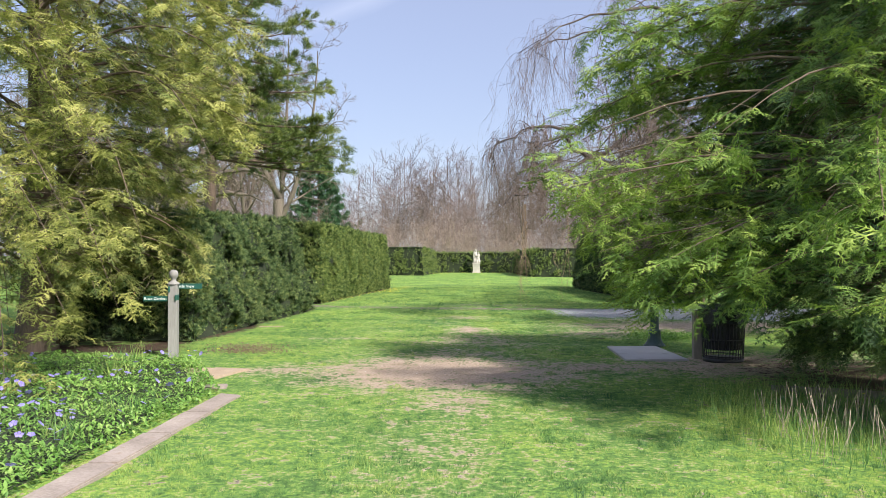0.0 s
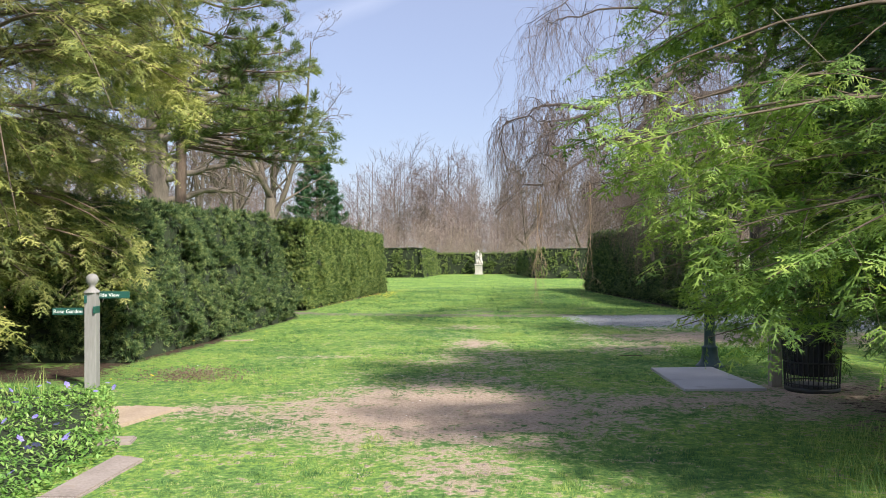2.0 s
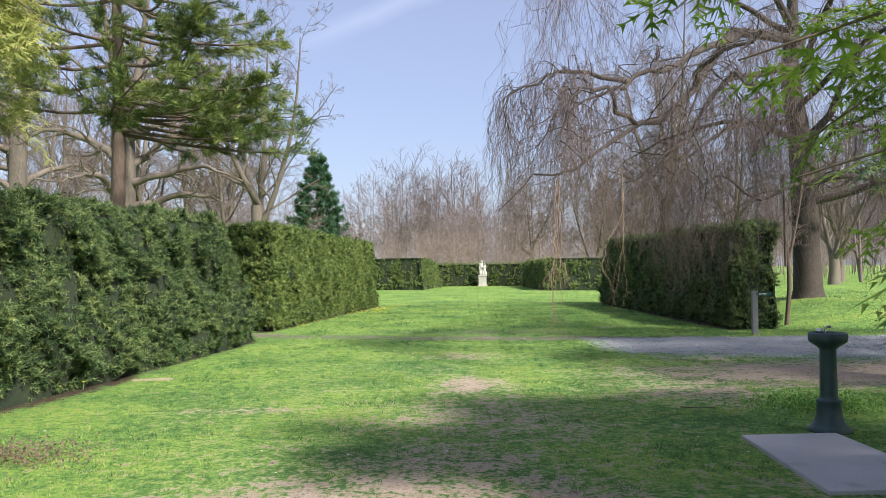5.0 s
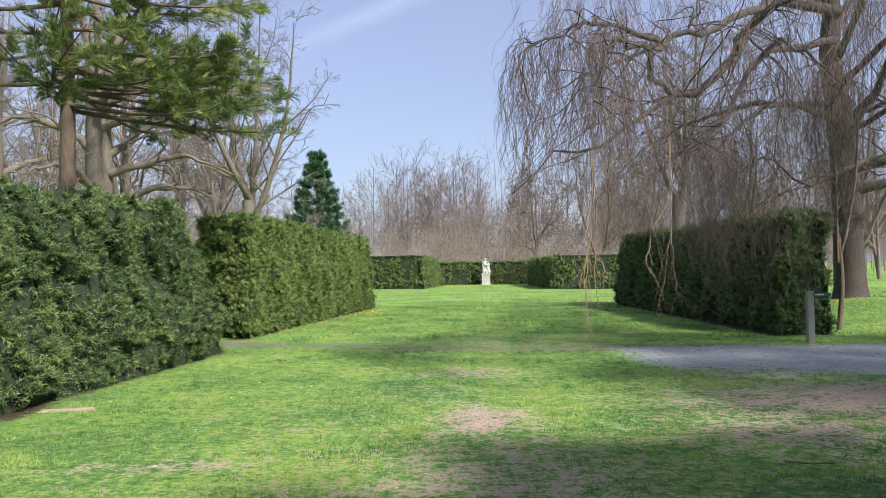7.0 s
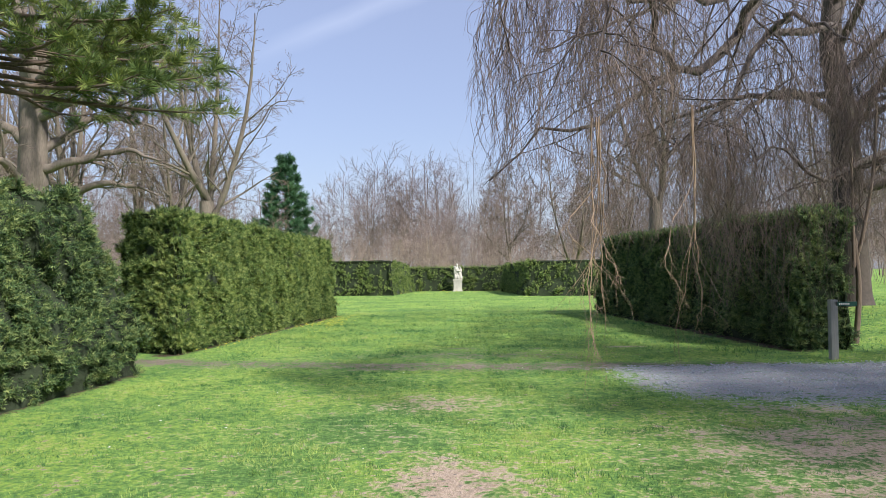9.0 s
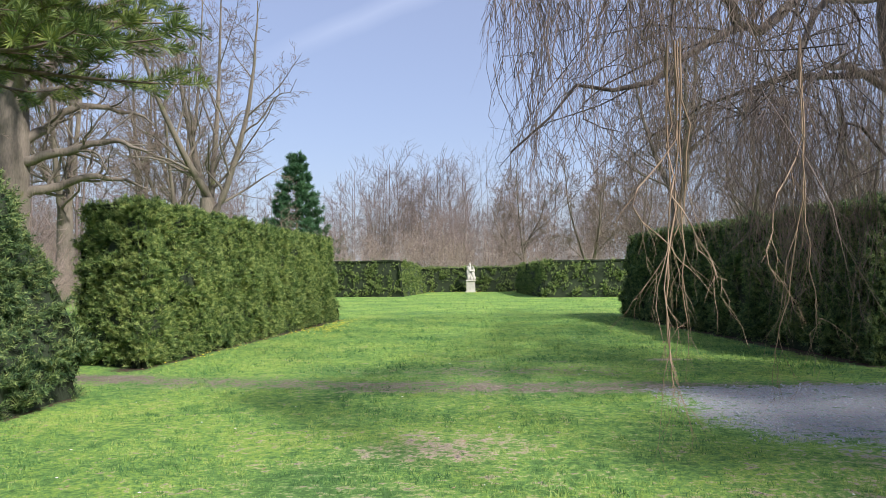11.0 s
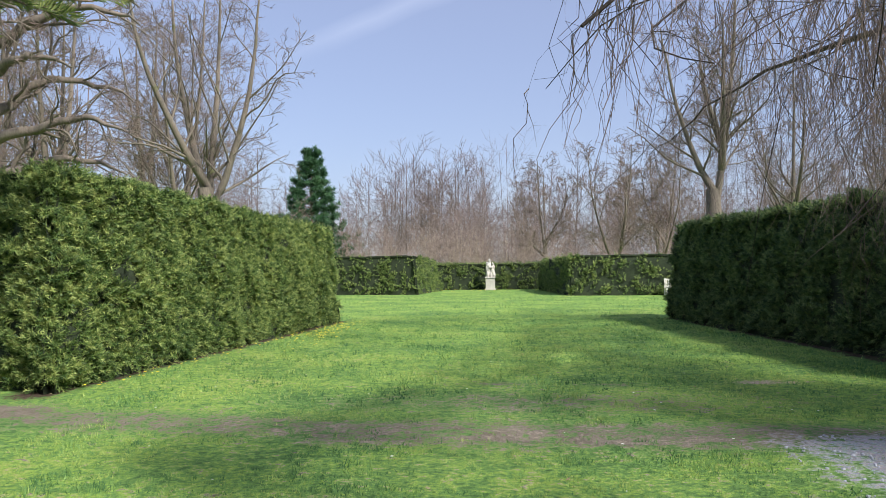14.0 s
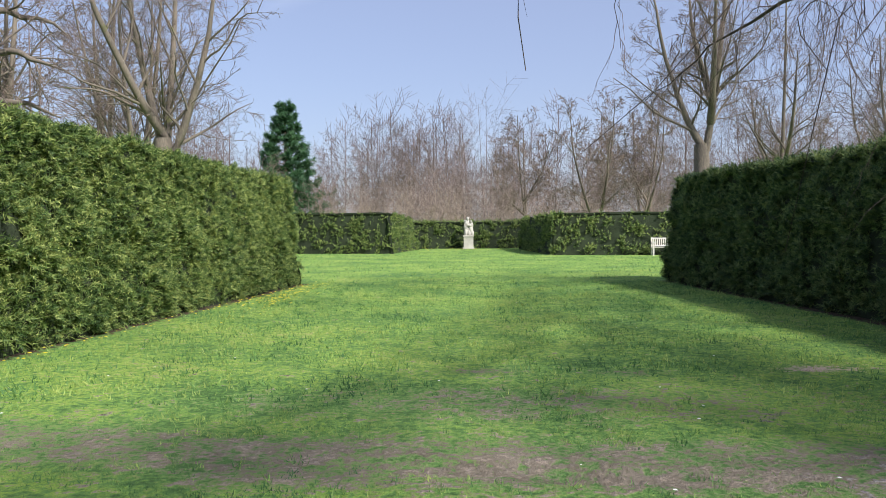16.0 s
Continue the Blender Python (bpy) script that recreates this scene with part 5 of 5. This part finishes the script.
tagged(part("concrete_slab", slab_bm([(2.73, 11.75), (3.73, 11.83), (3.64, 13.66), (2.75, 13.57)], -0.08, 0.035, 0.006), M_CONCRETE), "pale smooth concrete slab before a drinking fountain", "slab")

# periwinkle bed
bed = thing("flower_bed", (-5.0, 7.5, 0), "bed of green periwinkle with violet flowers", "flower bed")


def in_bed(x, y):
    right = np.where(y < 8.7, -2.84 + 0.023 * (y - 4.65), -2.75 - 0.42 * np.maximum(y - 8.7, 0) ** 1.15)
    return (x < right) & (y < 11.55 + 0.15 * np.sin(x * 3)) & (x > -9)


nb = 60000
bx, by = -8 + 5.3 * rng.random(nb), 2.6 + 9.0 * rng.random(nb)
ok = in_bed(bx, by)
bx, by = bx[ok], by[ok]
edge_in = step((-2.75 - np.maximum(by - 8.7, 0) * 0.42 - bx + 0.06) / 0.16) * step((11.7 - by) / 0.2)
pb = np.stack([bx, by, 0 * bx], -1)
bh = edge_in * (0.1 + 0.05 * wave(pb, 1.8, 2.0) + 0.035 * wave(pb, 5.0, 3.0)) + 0.02
bz = 0.01 + bh * rng.random(len(bx)) ** 0.55
way = np.stack([rng.normal(size=len(bx)), rng.normal(size=len(bx)), 0.25 + 0.5 * rng.random(len(bx))], -1)
V, F = scatter(np.array([[0, -1, 0], [0.42, 0, 0.1], [0, 1, 0], [-0.42, 0, 0.1]], float), np.array([[0, 1, 2], [0, 2, 3]]), axes_of(way, np.tile([0, 0, 1.0], (len(bx), 1))), 0.018 + 0.02 * rng.random(len(bx)), np.stack([bx + 5.0, by - 7.5, bz], -1))
tagged(part("leaves", mesh_np("leaves", V, F, M_VINCA), None, bed), kind="stuff")
mound_x, mound_y = np.meshgrid(np.linspace(-9, -2.6, 60), np.linspace(2.6, 11.6, 84))
mk = in_bed(mound_x + 0.2, mound_y + 0.15)
mz = np.where(mk, 0.05 + 0.04 * step((-2.95 - mound_x) / 0.4), -0.06)
k = (np.arange(83)[:, None] * 60 + np.arange(59)[None]).reshape(-1)
# sheet under the leaves, with their shade in its dark colour
part("soil", mesh_np("soil", np.stack([mound_x + 5.0, mound_y - 7.5, mz], -1), np.stack([k, k + 1, k + 61, k + 60], -1), M_INNER_SHADE, True), None, bed, "dark shaded soil under the leaves")
pet = []
for i in range(5):
    a = i * 2 * math.pi / 5
    c, s = math.cos(a), math.sin(a)
    pet.append([(0, 0, 0), (c * 0.7 - s * 0.42, s * 0.7 + c * 0.42, 0.12), (c * 1.0, s * 1.0, 0.1), (c * 0.7 + s * 0.42, s * 0.7 - c * 0.42, 0.12)])
PETV, PETF = np.array(pet).reshape(-1, 3), np.array([[4 * i, 4 * i + 3, 4 * i + 2] for i in range(5)] + [[4 * i, 4 * i + 2, 4 * i + 1] for i in range(5)])
flower_me = mesh_np("flower", PETV * 0.035, PETF, M_PETAL)
fr_ = random.Random(8)
made = 0
while made < 285:
    x, y = fr_.uniform(-6.6, -2.9), fr_.uniform(3.6, 11.2) if fr_.random() < 0.5 else fr_.uniform(4.5, 8.5)
    if not bool(in_bed(np.array(x), np.array(y))):
        continue
    p = np.array([x, y, 0.0])
    if wave(p, 1.6, 7.0) < -0.25 and fr_.random() < 0.8:
        continue
    e = float(step(np.array((-2.75 - max(y - 8.7, 0) * 0.42 - x + 0.06) / 0.16)) * step(np.array((11.7 - y) / 0.2)))
    h = e * (0.15 + 0.07 * float(wave(p, 1.8, 2.0)) + 0.05 * float(wave(p, 5.0, 3.0))) + 0.06
    f = part("flower", flower_me, None, bed)
    f.location, f.rotation_euler = (x + 5.0, y - 7.5, h), (fr_.uniform(-0.2, 1.0), fr_.uniform(-0.5, 0.5), fr_.uniform(0, 6))
    f.scale = (fr_.uniform(0.75, 1.2),) * 3
    made += 1
# strap-like bulb leaves rising from the bed
nb2 = 420
cx = np.repeat([-3.35, -3.2, -4.4, -5.4, -4.9, -3.9], nb2 // 6)
cy = np.repeat([6.1, 7.2, 9.6, 8.6, 11.1, 5.2], nb2 // 6)
n2 = len(cx)
V, F = blades(cx + rng.normal(0, 0.13, n2), cy + rng.normal(0, 0.13, n2), 0.25 + 0.17 * rng.random(n2), np.full(n2, 0.012), 0.8)
tagged(part("bulb_leaves", mesh_np("bulb_leaves", V - [-5.0, 7.5, 0], F, M_GRASS), None, bed, "tall strap-shaped bulb leaves"), kind="stuff")


def lettering(text, size, at, turn, parent, bm_depth=0.002):
    cu = bpy.data.curves.new("lettering", "FONT")
    cu.body, cu.size, cu.extrude = text, size, bm_depth
    ob = bpy.data.objects.new("lettering", cu)
    me = bpy.data.meshes.new_from_object(ob)
    bpy.data.objects.remove(ob)
    me.materials.clear()
    me.materials.append(M_WHITE)
    o = part("lettering", me, None, parent, "white painted letters")
    o.matrix_basis = Matrix.Translation(at) @ Euler((math.pi / 2, 0, turn)).to_matrix().to_4x4()
    return o


post = thing("signpost", (-4.58, 12.05, 0), "square grey wooden signpost with ball finial and green signs", "signpost", turn=0.06)
bm = box_bm(0.14, 0.14, 1.22, (0, 0, 0.59), 0.006)
part("post", bm, M_POST, post)
V, F = lathe([(0.1, 1.2), (0.085, 1.225), (0.045, 1.25), (0.035, 1.275), (0.05, 1.3), (0.072, 1.335), (0.076, 1.37), (0.066, 1.405), (0.04, 1.43), (0.003, 1.44)], 16)
part("finial", mesh_np("finial", V, F, M_POST, True), None, post, "turned ball finial")
pl = part("sign_board", box_bm(0.5, 0.022, 0.088, (-0.235, -0.02, 0.965), 0.003), M_SIGN, post, "dark green board lettered Rose Garden")
lettering("Rose Garden", 0.068, (-0.47, -0.033, 0.943), 0.0, pl)
pl = part("sign_board", box_bm(0.5, 0.022, 0.088, (0.2, 0.045, 1.165), 0.003), M_SIGN, post, "dark green board partly hidden by the post")
lettering("ilde View", 0.068, (0.075, 0.033, 1.143), 0.0, pl)
part("sign_board", box_bm(0.022, 0.16, 0.088, (0.062, -0.02, 0.985), 0.003), M_SIGN, post, "end of a green board")
part("sign_board", box_bm(0.03, 0.16, 0.095, (-0.05, -0.008, 1.12), 0.003), M_SIGN, post, "end of a green board")

post = thing("signpost", (6.74, 24.5, 0), "low grey wooden post with a small green sign", "signpost")
part("post", box_bm(0.12, 0.12, 1.02, (0, 0, 0.49), 0.008), M_POST, post)
pl = part("sign_board", box_bm(0.36, 0.02, 0.075, (0.2, -0.05, 0.93), 0.003), M_SIGN, post, "dark green sign board")
for k in range(6):
    part("letter_bar", box_bm(0.02, 0.004, 0.028, (0.09 + 0.03 * k, -0.063, 0.93)), M_WHITE, pl)

# drinking fountain
ft = thing("drinking_fountain", (3.68, 13.88, 0), "dark green cast-iron drinking fountain with chrome spout", "drinking fountain")
part("pedestal", mesh_np("pedestal", *lathe([(0.001, 0), (0.2, 0.0), (0.205, 0.02), (0.17, 0.05), (0.135, 0.1), (0.115, 0.17), (0.108, 0.27), (0.113, 0.285), (0.113, 0.3), (0.085, 0.31), (0.08, 0.34), (0.075, 0.6), (0.074, 0.78), (0.08, 0.79)], 20), M_IRON, True), None, ft)
part("bowl", mesh_np("bowl", *lathe([(0.08, 0.78), (0.1, 0.8), (0.175, 0.85), (0.185, 0.87), (0.185, 0.925), (0.165, 0.935), (0.15, 0.915), (0.08, 0.895), (0.001, 0.89)], 8), M_IRON), None, ft, "eight-sided iron bowl")
sp = part("spout", mesh_np("spout", *tubes(curve_points([(-0.02, 0, 0.89), (-0.02, 0, 0.95), (-0.01, 0, 0.985), (0.03, 0, 0.99)], 8)[None], np.full((1, 8), 0.012), 8), M_CHROME, True), None, ft, "bent chrome spout")
part("valve", mesh_np("valve", *lathe([(0.001, 0.93), (0.03, 0.93), (0.034, 0.95), (0.02, 0.97), (0.001, 0.972)], 12, (-0.06, 0.03, 0)), M_CHROME, True), None, ft, "round chrome push valve")

# litter bin
can = thing("litter_bin", (4.27, 11.85, 0), "black wire litter bin with a plastic bag liner", "litter bin")
part("base", mesh_np("base", *lathe([(0.001, 0.0), (0.3, 0.0), (0.31, 0.02), (0.31, 0.06), (0.29, 0.07), (0.001, 0.07)], 28), M_BLACK, True), None, can)
for z, r in ((0.1, 0.3), (0.36, 0.315), (0.62, 0.33), (0.86, 0.345)):
    a = np.linspace(0, 2 * np.pi, 33)
    part("hoop", mesh_np("hoop", *tubes(np.stack([r * np.cos(a), r * np.sin(a), 0 * a + z], -1)[None], np.full((1, 33), 0.009), 5), M_BLACK, True), None, can)
wire = mesh_np("wire", *tubes(np.array([[(0.3, 0, 0.05), (0.315, 0, 0.36), (0.33, 0, 0.62), (0.345, 0, 0.87)]]), np.full((1, 4), 0.006), 4), M_BLACK)
for k in range(36):
    w = part("wire", wire, None, can)
    w.rotation_euler = (0, 0, k * 2 * math.pi / 36)
V, F = lathe([(0.27, 0.2), (0.3, 0.4), (0.32, 0.7), (0.335, 0.86), (0.36, 0.885), (0.372, 0.86), (0.362, 0.72), (0.366, 0.62)], 40)
V = V + (0.012 * np.sin(np.arctan2(V[:, 1], V[:, 0]) * 13 + V[:, 2] * 9))[:, None] * np.array([1, 1, 0]) * unit(V * [1, 1, 0])
part("bag_liner", mesh_np("bag_liner", V, F, M_BAG, True), None, can, "creased black plastic bag folded over the rim")
tagged(part("timber_post", box_bm(0.13, 0.13, 0.82, (3.95, 12.15, 0.38), 0.01), M_WOOD), "short grey timber post beside a litter bin", "post")
tagged(part("timber_edging", mesh_np("timber_edging", *tubes(np.array([[(3.95, 9.05, 0.03), (4.6, 8.75, 0.035), (5.3, 8.5, 0.03), (6.0, 8.3, 0.03)]]), np.array([[0.06, 0.065, 0.06, 0.06]]), 8), M_WOOD, True)), "low rounded timber edging under a hemlock", "edging")

# small plants on the lawn
HEADV = np.array([[0, 0, 0.35]] + [[math.cos(i * math.pi / 4) * (1 if i % 2 else 0.75), math.sin(i * math.pi / 4) * (1 if i % 2 else 0.75), 0.0] for i in range(8)])
HEADF = np.array([[0, 1 + i, 1 + (i + 1) % 8] for i in range(8)])
head_me = mesh_np("flower_head", HEADV * 0.022, HEADF, M_YELLOW)
stem_me = mesh_np("stem", *tubes(np.array([[(0, 0, 0), (0.004, 0, 0.06), (0, 0, 0.115)]]), np.array([[0.003, 0.0025, 0.002]]), 4), M_GRASS)
for x, y in ((-4.32, 12.0), (-3.95, 12.35), (-3.9, 12.28), (-5.0, 16.2), (-4.9, 16.6), (-4.85, 19.2), (-4.7, 19.4), (-4.75, 19.3), (-4.0, 18.3), (-3.8, 17.4), (4.75, 8.0), (4.85, 7.8), (4.7, 8.3)):
    d = thing("dandelion", (x, y, 0), "yellow dandelion flower in the grass", "dandelion", "dandelions in the lawn")
    part("stem", stem_me, None, d)
    part("flower_head", head_me, None, d).location = (0, 0, 0.115)
nd = 420
dx = np.concatenate([rng.normal(-3.2, 0.22, 210), -5.0 + 1.35 * rng.random(90) + 0.2, rng.uniform(-3, 6, 120)])
dy = np.concatenate([rng.normal(35.6, 1.6, 210), 26.6 + 12 * rng.random(90), rng.uniform(66, 75, 120)])
dx[210:300] = -5.0 + (dy[210:300] - 26.3) * 0.094 + 0.3 + 0.3 * rng.random(90)
dh = np.where(dy > 60, 0.1, 0.07)
V, F = scatter(HEADV, HEADF, np.tile(np.eye(3), (nd, 1, 1)), np.where(dy > 60, 0.04, 0.022) * (0.6 + 0.6 * rng.random(nd)), np.stack([dx, dy, dh], -1))
tagged(part("yellow_flowers", mesh_np("yellow_flowers", V, F, M_YELLOW)), "scattered small yellow flowers by the hedge", "flowers", kind="stuff")
nw = 90
V, F = scatter(HEADV, HEADF, np.tile(np.eye(3), (nw, 1, 1)), 0.008 + 0.008 * rng.random(nw), np.stack([rng.uniform(-4, 4, nw), rng.uniform(8, 34, nw), np.full(nw, 0.045)], -1))
tagged(part("white_flowers", mesh_np("white_flowers", V, F, M_WHITE)), "tiny white flowers and specks in grass", "flowers", kind="stuff")
M_NETTLE = leaf_mat("mauve_ground_leaves", (0.12, 0.08, 0.06), (0.26, 0.17, 0.14), (0.3, 0.28, 0.14), 3.0, 0.25)
nn = 1500
V, F = scatter(leaf_t, leaf_f, axes_of(rng.normal(size=(nn, 3)) + [0, 0, 0.5], rng.normal(size=(nn, 3))), 0.012 + 0.014 * rng.random(nn), np.stack([rng.normal(-3.55, 0.35, nn), rng.normal(12.75, 0.22, nn), 0.02 + 0.12 * rng.random(nn) ** 1.5], -1))
tagged(part("dead_nettle", mesh_np("dead_nettle", V, F, M_NETTLE)), "low patch of mauve-brown ground leaves in grass", "plant", kind="stuff")
nn = 2600
V, F = scatter(leaf_t, leaf_f, axes_of(rng.normal(size=(nn, 3)) + [0, 0, 0.5], rng.normal(size=(nn, 3))), 0.016 + 0.02 * rng.random(nn), np.stack([rng.normal(4.1, 0.35, nn), rng.normal(15.2, 0.3, nn), 0.02 + 0.1 * rng.random(nn) ** 1.5], -1))
tagged(part("low_weeds", mesh_np("low_weeds", V, F, M_VINCA)), "low leafy weeds on bare soil by the fountain", "plant", kind="stuff")
tagged(part("fallen_twig", mesh_np("fallen_twig", *tubes(np.array([[(2.6, 12.9 + 2.2, 0.02), (2.75, 15.0, 0.03), (2.95, 15.05, 0.02), (3.0, 15.15, 0.02)]]), np.array([[0.008, 0.007, 0.006, 0.004]]), 5), M_BARK)), "thin dark fallen twig on the lawn", "twig")

# ---------- statue and bench ----------
st = bmesh.new()
for sx_, sy_, sz_, z in ((0.8, 0.7, 0.1, 0.05), (0.66, 0.56, 0.74, 0.47), (0.76, 0.66, 0.06, 0.87), (0.7, 0.58, 0.05, 0.925)):
    box_bm(sx_, sy_, sz_, (0, 0, z), 0.012, st)
for x, y, z, rx, ry, rz in ((-0.02, 0.02, 1.12, 0.3, 0.24, 0.22), (-0.12, 0, 1.4, 0.17, 0.17, 0.3), (-0.1, -0.02, 1.72, 0.19, 0.15, 0.24), (-0.06, -0.04, 2.06, 0.1, 0.11, 0.13), (-0.13, 0.02, 1.9, 0.2, 0.12, 0.1),
                            (0.16, -0.05, 1.3, 0.16, 0.17, 0.3), (0.2, -0.06, 1.62, 0.14, 0.13, 0.2), (0.19, -0.08, 1.86, 0.085, 0.09, 0.1), (0.05, -0.17, 1.6, 0.17, 0.07, 0.07), (-0.24, -0.06, 1.5, 0.07, 0.08, 0.26),
                            (-0.18, -0.12, 1.12, 0.1, 0.14, 0.25), (0.05, -0.14, 1.08, 0.1, 0.12, 0.22), (0.26, 0.02, 1.08, 0.12, 0.16, 0.2)):
    bmesh.ops.create_icosphere(st, subdivisions=3, radius=1, matrix=Matrix.Translation((x, y, z)) @ Matrix.Diagonal((rx, ry, rz, 1)))
for v in st.verts:
    if v.co.z > 0.96:
        v.co += v.normal * 0.02 * noise.noise(v.co * 9) + Vector((0, 0, 0))
ob = part("statue", st, M_STONE)
ob.location = (1.08, 75.2, 0)
ob.scale = (1.04, 1.04, 1.04)
tagged(ob, "weathered pale stone statue group on a pedestal", "statue")

bench = thing("garden_bench", (10.95, 59.15, 0), "pale weathered slatted wooden garden bench", "bench", turn=-0.05)
for x in (-0.78, 0.78):
    part("leg", box_bm(0.07, 0.07, 0.64, (x, -0.26, 0.32), 0.006), M_TEAK, bench)
    part("leg", box_bm(0.07, 0.07, 0.92, (x, 0.24, 0.46), 0.006), M_TEAK, bench)
    part("armrest", box_bm(0.09, 0.58, 0.04, (x, -0.03, 0.655), 0.008), M_TEAK, bench)
    part("side_rail", box_bm(0.04, 0.46, 0.07, (x, 0, 0.37), 0.004), M_TEAK, bench)
for k in range(6):
    part("seat_slat", box_bm(1.56, 0.065, 0.025, (0, -0.25 + 0.085 * k, 0.425), 0.004), M_TEAK, bench)
for z in (0.5, 0.87):
    part("back_rail", box_bm(1.5, 0.04, 0.07, (0, 0.24, z), 0.004), M_TEAK, bench)
for k in range(15):
    part("back_slat", box_bm(0.05, 0.02, 0.34, (-0.69 + 0.0985 * k, 0.24, 0.685), 0.003), M_TEAK, bench)
